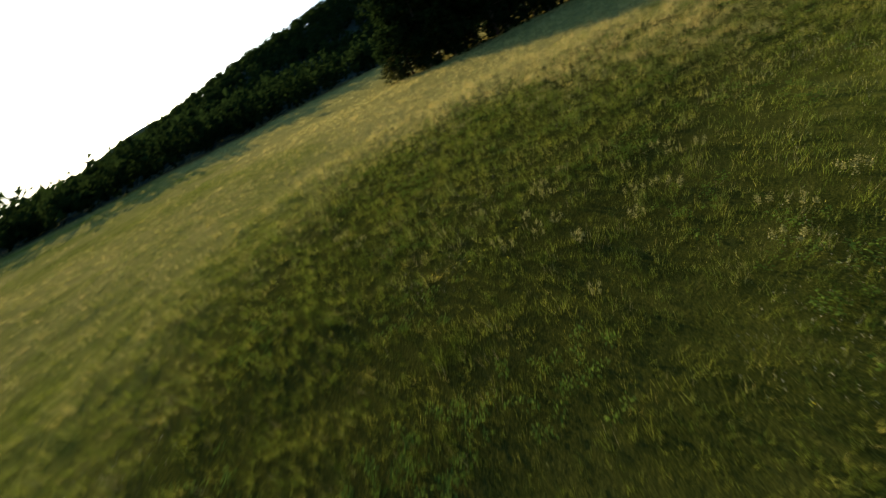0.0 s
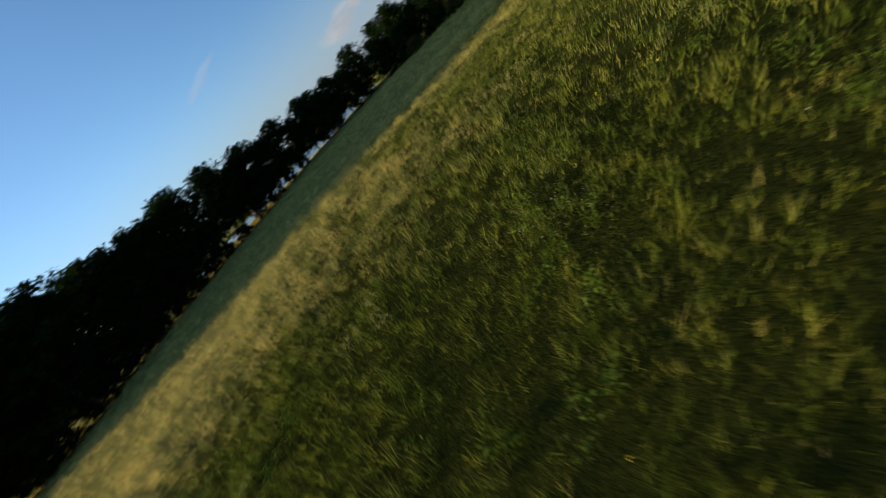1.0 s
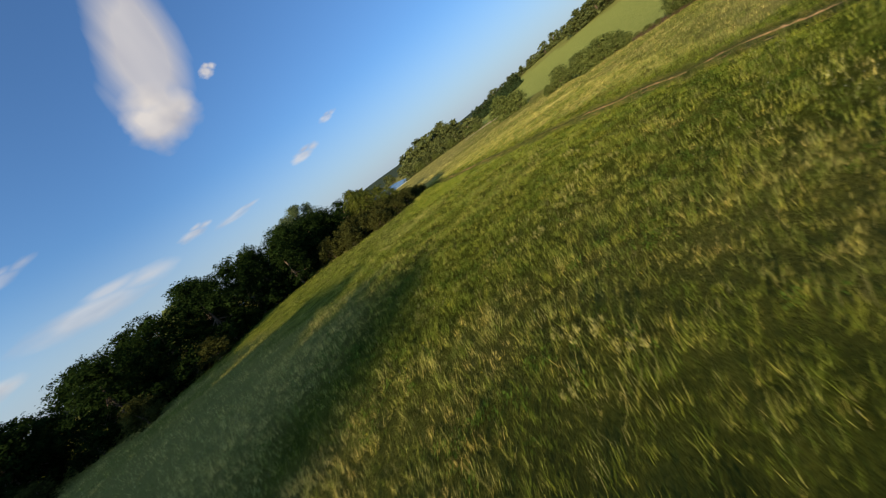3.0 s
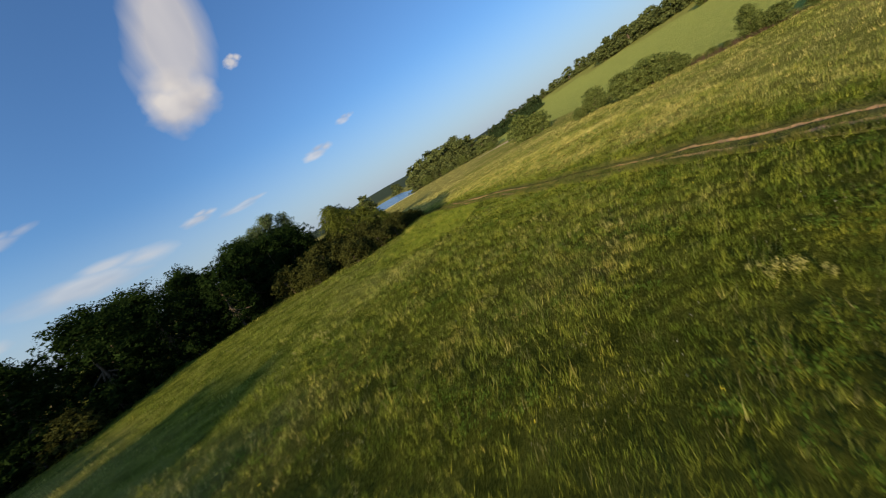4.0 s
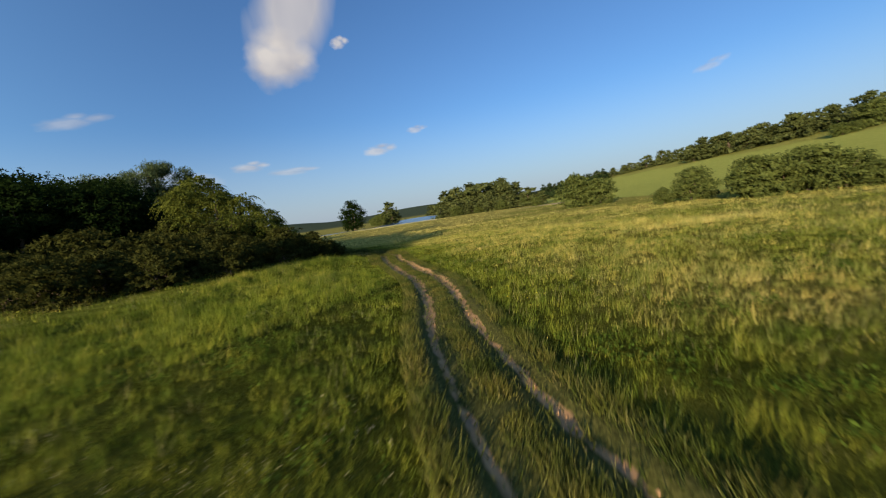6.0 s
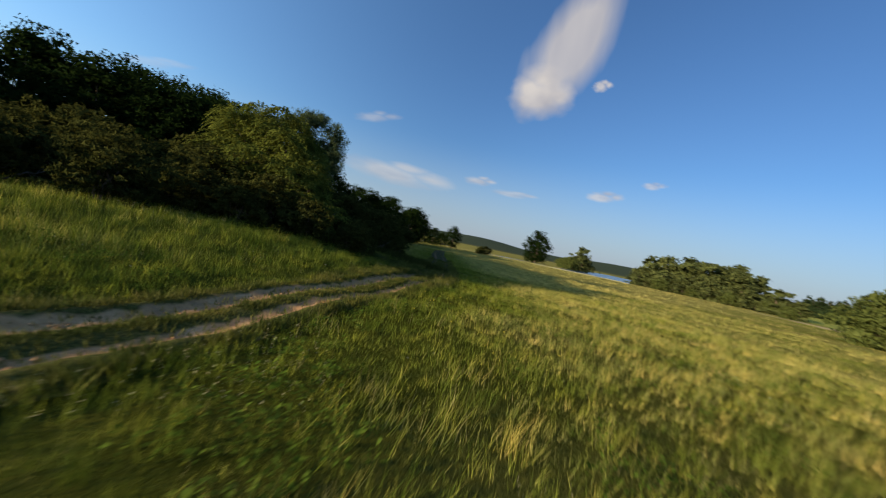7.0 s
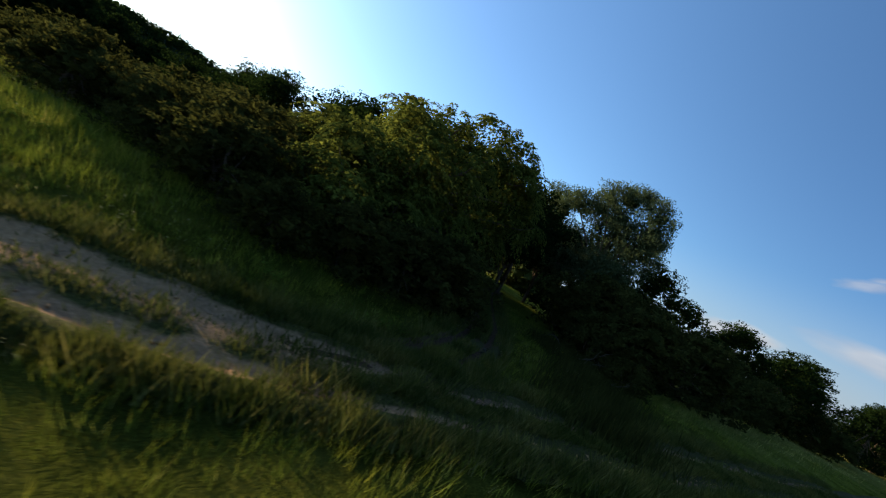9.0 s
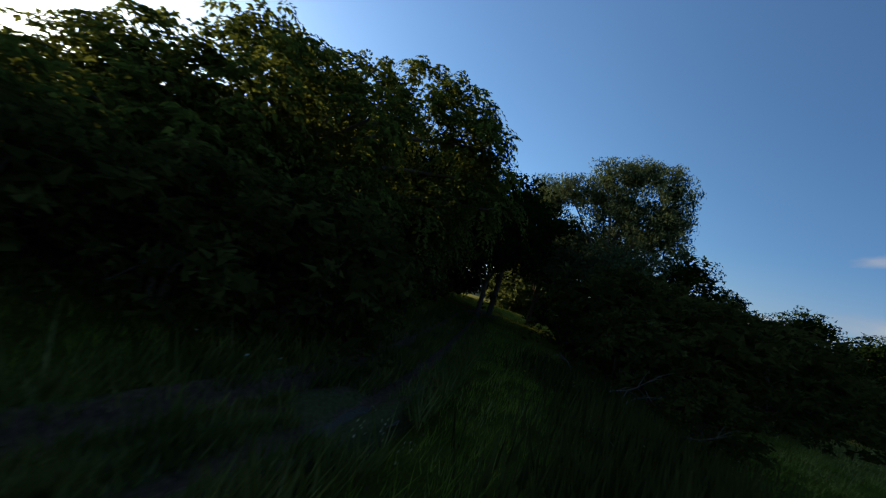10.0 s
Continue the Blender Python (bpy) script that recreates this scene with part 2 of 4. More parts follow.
# ---- helpers for meshes ----
def raw(name, verts, faces, mat, attrs=None, smooth=False):
    """A mesh from arrays: verts (n, 3), faces (m, 3 or 4)."""
    me = bpy.data.meshes.new(name)
    verts, faces = np.asarray(verts, np.float32), np.asarray(faces, np.int32)
    k = faces.shape[1]
    me.vertices.add(len(verts))
    me.vertices.foreach_set("co", verts.ravel())
    me.loops.add(faces.size)
    me.loops.foreach_set("vertex_index", faces.ravel())
    me.polygons.add(len(faces))
    me.polygons.foreach_set("loop_start", np.arange(0, faces.size, k, dtype=np.int32))
    me.polygons.foreach_set("loop_total", np.full(len(faces), k, np.int32))
    if smooth:
        me.polygons.foreach_set("use_smooth", np.ones(len(faces), bool))
    for key, val in (attrs or {}).items():
        me.attributes.new(key, 'FLOAT', 'POINT').data.foreach_set("value", np.asarray(val, np.float32))
    me.update(calc_edges=True)
    me.materials.append(mat)
    return me


def part(name, me, parent, label=""):
    ob = new(name, me)
    ob.parent = parent
    return tagged(ob, label)


def step(a, b, v):
    s = np.clip((v - a) / (b - a), 0, 1)
    return s * s * (3 - 2 * s)


def waves(x, y, size, seed):
    """Smooth uneven ground: a sum of sines of about that wavelength, from -1 to 1."""
    r = np.random.RandomState(seed)
    z = 0
    for i in range(6):
        a, k, p = r.uniform(0, 6.283), 6.283 / (size * r.uniform(0.6, 1.6)), r.uniform(0, 6.283)
        z = z + np.sin((x * math.cos(a) + y * math.sin(a)) * k + p)
    return z / 4.0


def line_distance(x, y, pts):
    """Distance to a polyline, side (+: to its right), and the way along it."""
    best = np.full(np.shape(x), 1e9)
    side = np.zeros(np.shape(x))
    along = np.zeros(np.shape(x))
    run = 0.0
    for (ax, ay), (bx, by) in zip(pts, pts[1:]):
        dx, dy = bx - ax, by - ay
        ln = math.hypot(dx, dy)
        t = np.clip(((x - ax) * dx + (y - ay) * dy) / ln ** 2, 0, 1)
        d = np.hypot(x - ax - t * dx, y - ay - t * dy)
        s = ((x - ax) * dy - (y - ay) * dx) / ln
        hit = d < best
        best, side, along = np.where(hit, d, best), np.where(hit, s, side), np.where(hit, run + t * ln, along)
        run += ln
    return best, side, along


def rounded(pts, n=4):
    """A polyline with its corners cut."""
    for _ in range(n):
        out = [pts[0]]
        for a, b in zip(pts, pts[1:]):
            out += [(a[0] * .75 + b[0] * .25, a[1] * .75 + b[1] * .25), (a[0] * .25 + b[0] * .75, a[1] * .25 + b[1] * .75)]
        pts = out + [pts[-1]]
    return pts


TRACK = rounded([(150, -150), (62, -66), (40, -46), (26, -30), (17.1, -14), (11.7, -3.4), (7.4, 4.4), (2.8, 12.1), (-2.6, 20.4), (-7.0, 30.0), (-10.8, 36.1), (-14.6, 41.0), (-18.6, 46.7),
                 (-21.9, 51.7), (-25.7, 56.3), (-32, 62.5), (-42, 71), (-56, 83), (-80, 102), (-106, 125)], 2)
RUN = [(48, -50), (43, -60), (36, -71), (24, -77), (12, -72), (5, -60), (0, -34), (-0.5, -12), (0, 4), (-0.5, 24), (-2, 37), (-6, 48), (-13, 57), (-24, 61), (-34, 59)]     # the middle of the flown-over strip
BRANCH = rounded([(-24.5, 54.6), (-29, 56.6), (-36, 56.6), (-47, 54), (-60, 51), (-74, 49.5)], 2)
LAKE = [(-150, 252), (-106, 280), (-112, 310), (-150, 420), (-230, 600), (-290, 740), (-350, 740), (-300, 600), (-222, 430), (-190, 340)]
STREAM = rounded([(-176, 312), (-200, 285), (-190, 240), (-215, 215), (-270, 215), (-340, 240)], 2)
LAKE_Z = -2.8
POND = [(-107, -34), (-110, -62), (-112, -92), (-122, -130), (-200, -185), (-340, -180), (-380, -60), (-250, -8), (-140, -14)]     # the water behind the tree row
POND_Z = -1.1


def inside(x, y, poly):
    c = np.zeros(np.shape(x), bool)
    for (ax, ay), (bx, by) in zip(poly, poly[1:] + poly[:1]):
        c ^= ((ay > y) != (by > y)) & (x < (bx - ax) * (y - ay) / (by - ay + 1e-9) + ax)
    return c


def hill_way(x, y):
    """How far up the field hill beyond the hedge a place lies."""
    return (x - 50) * 0.935 + (y - 74) * 0.354


def land(x, y):
    """The height of the land without its track."""
    x, y = np.asarray(x, float), np.asarray(y, float)
    z = -0.0244 * np.minimum(y, 105)
    z = z + 0.9 * step(-19, -27, x) * step(57, 42, y) * step(-15, 12, y)
    z = z + 34 * step(0, 330, hill_way(x, y)) * step(-260, -60, y) * step(1500, 700, y)
    z = z + (88 - 86 * step(-400, 110, x)) * step(-262, -560, y) * step(900, 250, np.abs(x + 60))
    d, side, _ = line_distance(x, y, TRACK)           # the track runs in a shallow dip
    z = z - (0.45 - 0.2 * step(40, 52, y)) * step(-9, -1.5, d * np.sign(side)) * step(-45, -15, y) * step(110, 75, y)
    z = z - 7 * step(-105, -260, x) * step(150, 60, y)
    far = np.hypot(x, y)
    z = z + (44 + 12 * waves(x, y, 900, 3)) * step(1400, 2200, far)
    z = z + 0.3 * waves(x, y, 45, 4) * step(60, 120, far) * step(140, 60, y) + 0.12 * waves(x, y, 9, 5)
    return z


def ground_z(x, y):
    z = land(x, y)
    d = line_distance(x, y, TRACK)[0]
    d2 = line_distance(x, y, BRANCH)[0]
    z = z - 0.35 * step(2.1, 1.3, d) - 0.35 * step(1.6, 0.9, d2)
    covered = inside(x, y, LAKE) | (line_distance(x, y, STREAM)[0] < 9)
    z = np.where(inside(x, y, POND), POND_Z - 1.0, z)
    return np.where(covered, LAKE_Z - 1.0, z)


def dryness(x, y):
    """How straw-coloured the sward is: more so beyond the track than beside it."""
    d, side, _ = line_distance(x, y, TRACK)
    return np.clip(0.08 + 0.2 * waves(x, y, 30, 91) + 0.15 * waves(x, y, 9, 92) + 0.12 * waves(x, y, 3, 93) + 0.45 * step(2.5, 11, d) * (side > 0) * step(-40, -10, y) + 0.12 * step(70, 110, y) + 0.42 * step(-28, -48, x) * step(60, 70, y) + np.maximum(0.7 * step(-8, -17, x) * step(0, -30, y), (0.48 + 0.42 * waves(x, y, 4, 94)) * np.maximum(step(24, 2, x) * step(-62, -73, y), 0.8 * step(3, -9, x) * step(-30, -52, y))) + 0.5 * step(-76, -98, y) + 0.3 * step(-22, -45, y) * step(20, 8, x) - 0.3 * step(7, 2.5, d), 0, 1.1)


# ---- the land ----
def build_ground():
    n = 285
    u = np.linspace(-1, 1, n)
    g = 58 * np.sinh(4.9 * u) / math.sinh(4.9) * (3900 / 58)
    gx, gy = np.meshgrid(g - 15, g)
    x, y = gx.ravel(), gy.ravel()
    z = ground_z(x, y)
    i = np.arange(n * n).reshape(n, n)
    faces = np.stack([i[:-1, :-1], i[:-1, 1:], i[1:, 1:], i[1:, :-1]], -1).reshape(-1, 4)
    up = hill_way(x, y)
    crop = step(8, 16, up) * step(-120, -60, y) * step(900, 600, y)
    crop = crop * (1 - 0.7 * step(150, 165, up + 8 * waves(x, y, 60, 8)))
    far = np.hypot(x, y)
    wood = np.maximum(step(-258, -285, y), step(1300, 1600, far))
    sandy = (np.hypot((x + 14) / 26, (y - 262) / 10) < 1).astype(float)
    me = raw("ground", np.stack([x, y, z], 1), faces, GROUND, {"crop": crop, "wood": wood, "sandy": sandy, "dry": dryness(x, y), "shaded_thatch": (0.6 + 0.32 * step(-54, -68, y)) * step(24, 9, line_distance(x, y, RUN)[0])}, smooth=True)
    return tagged(new("ground", me), "rough green and straw meadow running down to a lake", "meadow", kind="structure")


build_ground()


def build_track(name, pts, half, ruts, label, grassy, mat):
    """A strip with two worn wheel ruts and a grassy crown, sunk a little into the land."""
    pts = np.array(pts)
    seg = np.hypot(*np.diff(pts, axis=0).T)
    run = np.concatenate([[0], np.cumsum(seg)])
    s = np.arange(0, run[-1], 0.4)
    px, py = np.interp(s, run, pts[:, 0]), np.interp(s, run, pts[:, 1])
    tx, ty = np.gradient(px), np.gradient(py)
    ln = np.hypot(tx, ty)
    nx, ny = ty / ln, -tx / ln
    off = np.linspace(-half, half, 35)
    X = px[:, None] + nx[:, None] * off
    Y = py[:, None] + ny[:, None] * off
    wob = 0.12 * waves(X, Y, 6, 21) + 0.05 * waves(X, Y, 1.3, 22)
    o = off[None, :] + wob
    worn = 0.2 * step(26, 40, Y) * step(57, 49, Y)       # wider worn towards the bend
    rut = sum(np.exp(-((o - r) / (0.13 + 0.1 * step(14, 30, Y) + 0.1 * step(9, 2, Y) + 0.06 * waves(X, Y, 5, 25) + (worn if r < 0 else 0.75 * worn))) ** 2) for r in ruts)
    Z = land(X, Y) - 0.02 - 0.06 * rut + 0.04 * np.exp(-(o / 0.4) ** 2) + 0.025 * waves(X, Y, 0.9, 23) * (0.4 + rut)
    edge = step(half * 0.6, half, np.abs(off))[None, :]
    Z = Z - 0.14 * step(3.2, 0, s)[:, None]
    Z = Z + 0.10 * step(half * 0.4, half * 0.7, np.abs(off))[None, :] - 0.5 * edge ** 3
    turf = np.clip(1 - 1.1 * rut, 0, 1) * grassy + 0.2 * waves(X, Y, 3, 24) + 0.24 * waves(X, Y, 0.8, 26) + 0.3 * step(34, 14, Y) - (0.16 + 0.26 * (o < 0)) * step(9, 2, Y) + 0.4 * step(56, 61, Y) + 0.3 * step(44, 52, Y) * step(-0.2, 0.4, o)
    turf = turf - 0.58 * step(49.5, 51.5, Y) * step(57, 55.6, Y) * np.exp(-(o / 0.85) ** 4)       # trodden bare at the fork
    tree_shade = step(47, 54, Y) * (0.5 + 0.5 * step(-25, -29.5, X + 1.2 * waves(X, Y, 2.4, 28)))      # the big tree's shade, painted into earth and turf
    turf = turf + tree_shade * (0.3 * waves(X, Y, 0.45, 29) - 0.12 + 0.1 * waves(X, Y, 1.4, 30))
    n, k = X.shape
    i = np.arange(n * k).reshape(n, k)
    faces = np.stack([i[:-1, :-1], i[:-1, 1:], i[1:, 1:], i[1:, :-1]], -1).reshape(-1, 4)[:, ::-1]
    me = raw(name, np.stack([X.ravel(), Y.ravel(), Z.ravel()], 1), faces, mat, {"turf": turf.ravel(), "tree_shade": tree_shade.ravel()}, smooth=True)
    return tagged(new(name, me), label, "track", kind="structure")


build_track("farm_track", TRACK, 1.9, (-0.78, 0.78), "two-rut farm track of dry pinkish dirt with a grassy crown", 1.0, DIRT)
build_track("side_path", BRANCH, 1.3, (-0.6, 0.5), "shaded earthen path running in under the trees", 0.8, DIRT_SHADED)


def flat_sheet(name, poly, z, mat, label, category, kind=""):
    bm = bmesh.new()
    bm.faces.new([bm.verts.new((x, y, z)) for x, y in poly])
    me = bpy.data.meshes.new(name)
    bm.to_mesh(me)
    bm.free()
    me.materials.append(mat)
    return tagged(new(name, me), label, category, kind=kind)


flat_sheet("lake_water", rounded(LAKE + LAKE[:1], 2)[:-1], LAKE_Z, WATER, "calm blue lake water beyond the meadow", "lake", "structure")
flat_sheet("pond_water", rounded(POND + POND[:1], 2)[:-1], POND_Z, WATER, "pale water shining between the trunks of the tree row", "lake", "structure")
_l, _r = [], []
for (ax, ay), (bx, by) in zip(STREAM, STREAM[1:]):
    h = math.hypot(bx - ax, by - ay)
    _l.append((ax + (by - ay) / h * 8, ay - (bx - ax) / h * 8))
    _r.append((ax - (by - ay) / h * 8, ay + (bx - ax) / h * 8))
flat_sheet("stream_water", _l + _r[::-1], LAKE_Z + 0.004, WATER, "narrow pale stream winding out of the lake", "stream", "structure")


# ---- trees ----
def leaves(rng, blobs, count, size, clump, droop=0.0, squash=1.0, shell=0.55, inner=0.17, per=16):
    """Leaves in clumps spread through the outer part of the lobes, and broader ones inside. blobs: (x, y, z, rx, ry, rz)."""
    blobs = np.array(blobs, float)
    vol = (blobs[:, 3] * blobs[:, 4] * blobs[:, 5]) ** (2 / 3)
    nc = max(1, count // per)
    which = rng.choice(len(blobs), nc, p=vol / vol.sum())
    d = rng.normal(size=(nc, 3))
    d /= np.linalg.norm(d, axis=1)[:, None]
    d[:, 2] = np.where(d[:, 2] < -0.55, -d[:, 2], d[:, 2])
    deep = rng.uniform(size=nc) < inner
    rad = np.where(deep, rng.uniform(0.1, 0.6, nc), rng.uniform(shell, 1.0, nc) ** 0.6)
    c = blobs[which, :3] + d * blobs[which, 3:] * rad[:, None]
    g = rng.normal(size=(nc, per, 3))
    g *= (np.minimum(1, 1.5 / np.linalg.norm(g, axis=2)))[:, :, None]
    sub = g * clump * np.array([1, 1, 0.7]) * (0.6 + 0.8 * rng.uniform(size=(nc, 1, 1)))
    sub[:, :, 2] -= droop * np.clip(np.abs(rng.normal(size=(nc, per))), 0, 1.6) * clump * 2.2
    p = (c[:, None, :] + sub).reshape(-1, 3)
    p[:, 2] = np.maximum(p[:, 2], 0.05)
    n = len(p)
    out = np.repeat(d, per, 0) + rng.normal(size=(n, 3)) * 0.7
    out /= np.linalg.norm(out, axis=1)[:, None]
    a = np.cross(out, rng.normal(size=(n, 3)))
    a[:, 2] -= droop * 0.8
    a /= np.linalg.norm(a, axis=1)[:, None]
    b = np.cross(out, a)
    b /= np.linalg.norm(b, axis=1)[:, None] + 1e-9
    sz = size * rng.uniform(0.6, 1.45, n)[:, None] * np.where(np.repeat(deep, per), 2.0, 1.0)[:, None]
    w = sz * squash * 0.62
    q = np.stack([p - a * sz * 0.55 + b * w * 0.5, p + a * sz * 0.75 + out * sz * 0.15, p - a * sz * 0.35 - b * w], 1)
    return q.reshape(-1, 3), np.arange(n * 3).reshape(-1, 3)


def hanging_sprays(rng, blobs, count, size, per=26, reach=1.5):
    """Leaves set in two ranks along twigs that leave the lobes outwards and bend down under their weight."""
    blobs = np.array(blobs, float)
    vol = (blobs[:, 3] * blobs[:, 4] * blobs[:, 5]) ** (2 / 3)
    nc = count // per
    which = rng.choice(len(blobs), nc, p=vol / vol.sum())
    d = rng.normal(size=(nc, 3))
    d[:, 2] = np.abs(d[:, 2]) * np.where(rng.uniform(size=nc) < 0.7, 1, -0.8)
    d /= np.linalg.norm(d, axis=1)[:, None]
    start = blobs[which, :3] + d * blobs[which, 3:] * rng.uniform(0.35, 0.8, nc)[:, None]
    way = d * np.array([1, 1, 0.45]) + rng.normal(size=(nc, 3)) * 0.25 + np.array([0, 0, 0.12])
    way /= np.linalg.norm(way, axis=1)[:, None]
    long = reach * rng.uniform(0.55, 1.25, nc)
    f = (np.arange(per) + 0.5)[None, :] / per + rng.uniform(-0.02, 0.02, (nc, per))
    run = f * long[:, None]
    fall = rng.uniform(0.35, 0.75, nc)[:, None] * run ** 2
    p = start[:, None, :] + way[:, None, :] * run[:, :, None]
    p[:, :, 2] -= fall
    tang = np.repeat(way[:, None, :], per, 1).copy()
    tang[:, :, 2] -= 1.1 * run
    tang /= np.linalg.norm(tang, axis=2)[:, :, None]
    flat = np.cross(tang, np.array([0, 0, 1.0]))
    flat /= np.linalg.norm(flat, axis=2)[:, :, None] + 1e-6
    rank = np.where(np.arange(per) % 2 == 0, 1.0, -1.0)[None, :, None]
    side = flat * rank + tang * 0.55 + rng.normal(size=p.shape) * 0.28
    side /= np.linalg.norm(side, axis=2)[:, :, None]
    sz = size * rng.uniform(0.65, 1.35, (nc, per, 1)) * (1.15 - 0.5 * f[:, :, None])
    p = p + flat * rank * 0.22 * rng.uniform(0, 1, (nc, per, 1)) * (1 - 0.6 * f[:, :, None])
    wide = np.cross(side, np.cross(tang, flat) + rng.normal(size=p.shape) * 0.35)
    wide /= np.linalg.norm(wide, axis=2)[:, :, None] + 1e-6
    mid = p + side * sz * 0.5
    mid[:, :, 2] += 0.02
    tip = p + side * sz
    tip[:, :, 2] -= 0.25 * sz[:, :, 0]
    q = np.stack([p, mid + wide * sz * 0.3, tip, mid - wide * sz * 0.3], 2).reshape(-1, 3)
    q[:, 2] = np.maximum(q[:, 2], 0.05)
    return q, np.arange(len(q)).reshape(-1, 4)


def tube(verts, faces, path, radii, sides=7):
    """A bent tapering limb, added to lists of corners and faces."""
    start = len(verts)
    for k, (p, r) in enumerate(zip(path, radii)):
        p = Vector(p)
        way = (Vector(path[min(k + 1, len(path) - 1)]) - Vector(path[max(k - 1, 0)])).normalized()
        s = way.orthogonal().normalized()
        t = way.cross(s)
        for i in range(sides):
            a = 6.2832 * i / sides
            verts.append(tuple(p + (s * math.cos(a) + t * math.sin(a)) * r))
    for k in range(len(path) - 1):
        for i in range(sides):
            j = (i + 1) % sides
            faces.append((start + k * sides + i, start + k * sides + j, start + (k + 1) * sides + j, start + (k + 1) * sides + i))


def build_wood(root, rng, height, blobs, radius, stems=1, limbs=12, apart=False, label="dark grey-brown trunk with limbs"):
    """Trunk and limbs; the limbs are pieces of their own on trees whose limbs show."""
    verts, faces = [], []
    for s in range(stems):
        bx, by = (rng.normal(size=2) * (0.5 * radius * 6) if stems > 1 else (0, 0))
        top = Vector((bx + rng.normal() * 0.4, by + rng.normal() * 0.4, height * 0.72))
        path = [(bx, by, -0.4), (bx, by, 0.15), (bx + rng.normal() * .1, by + rng.normal() * .1, height * 0.25), ((bx + top.x) / 2 + rng.normal() * .2, (by + top.y) / 2 + rng.normal() * .2, height * 0.5), tuple(top)]
        tube(verts, faces, path, [radius * 1.5, radius, radius * 0.85, radius * 0.5, radius * 0.15])
    boughs = []
    for b in blobs[:limbs]:
        z0 = height * rng.uniform(0.22, 0.5)
        end = Vector(b[:3])
        mid = Vector((end.x * 0.45, end.y * 0.45, z0 + (end.z - z0) * 0.6))
        v, f = (([], []) if apart else (verts, faces))
        tube(v, f, [(end.x * .05, end.y * .05, z0), tuple(mid), tuple(end), (end.x * 1.15, end.y * 1.15, end.z + b[5] * .5)], [radius * 0.5, radius * 0.32, radius * 0.16, radius * 0.04], 5)
        if apart:
            boughs.append((v, f))
    trunk = part("trunk", raw("trunk", verts, faces, BARK, smooth=True), root, label)
    for v, f in boughs:
        part("limb", raw("limb", v, f, BARK, smooth=True), trunk)


def crown_blobs(rng, height, spread, count, base=0.25, top=0.95, lobe=0.42):
    out = []
    for i in range(count):
        f = (i + 0.5) / count
        z = height * (base + (top - base - lobe * 0.35) * f)
        r = spread * math.sqrt(max(0.05, 1 - (2 * (f - 0.42)) ** 2 * 0.8)) * rng.uniform(0.35, 0.8)
        a = i * 2.4 + rng.uniform(-0.5, 0.5)
        s = spread * lobe * rng.uniform(0.8, 1.3)
        out.append((r * math.cos(a), r * math.sin(a), z, s, s, s * rng.uniform(0.7, 1.0)))
    out.append((0, 0, height * (top - 0.16), spread * lobe, spread * lobe, height * 0.16))
    return out


def tree(name, seed, height, spread, leaf, label, category, count=5000, size=0.3, clump=0.35, lobes=14, base=0.25, radius=None, droop=0.0, stems=1, squash=0.7, group="", apart=False):
    """A tree or shrub at the origin: trunk with limbs, and a crown of many small leaves."""
    rng = np.random.RandomState(seed)
    blobs = crown_blobs(rng, height, spread, lobes, base)
    root = tagged(new(name), label, category, group)
    build_wood(root, rng, height, blobs, radius or height * 0.018, stems, 3 if count < 1500 else 9, apart)
    v, f = leaves(rng, blobs, count, size, clump, droop, squash)
    part("crown", raw("crown", v, f, leaf), root)
    return root


def spot(ob, x, y, turn=0.0, size=1.0, tall=1.0, sink=0.05):
    z = float(land(x, y)) - sink
    return copy_thing(ob, Matrix.Translation((x, y, z)) @ Matrix.Rotation(turn, 4, 'Z') @ Matrix.Diagonal((size, size, size * tall, 1)))


def set_down(ob, x, y, turn=0.0, sink=0.05):
    ob.matrix_world = Matrix.Translation((x, y, float(land(x, y)) - sink)) @ Matrix.Rotation(turn, 4, 'Z')


def plant(models, places, height, seed=0, grow=1.0, broad=1.0):
    """Set models down, the first of each where it is needed first and copies after that. places: (x, y, height)."""
    rng = np.random.RandomState(seed)
    used = set()
    for i, (x, y, h) in enumerate(places):
        h = h * grow
        ob = models[i % len(models)]
        turn, wide = rng.uniform(0, 6.28), broad * rng.uniform(1.0, 1.2)
        m = Matrix.Translation((x, y, float(land(x, y)) - 0.05)) @ Matrix.Rotation(turn, 4, 'Z') @ Matrix.Diagonal((h / height * wide, h / height * wide, h / height, 1))
        if ob.name in used:
            copy_thing(ob, m)
        else:
            ob.matrix_world = m
            used.add(ob.name)
    for ob in models:
        if ob.name not in used:
            for o in (*ob.children_recursive, ob):
                bpy.data.objects.remove(o)


OAKS = [tree("oak_tree", 40 + i, 16, 6.0, LEAF_SHADED, "tall dark oak of the tree row, in shade", "tree", 8600, 0.31, 0.5, 28, 0.04, group="tree row") for i in range(4)]
OPEN = [tree("oak_tree", 60 + i, 16, 5.6, LEAF_SHADED, "dark oak with light showing between trunk and crown", "tree", 6400, 0.42, 0.55, 22, 0.15, group="tree row", apart=True) for i in range(3)]
SHRUBS = [tree("hawthorn_bush", 80 + i, 5, 3.4, LEAF_SHRUB, "dense olive-green hawthorn bush at the meadow's edge", "bush", 5400, 0.22, 0.24, 24, 0.0, 0.09, stems=4, group="bushes at the meadow's edge") for i in range(3)]

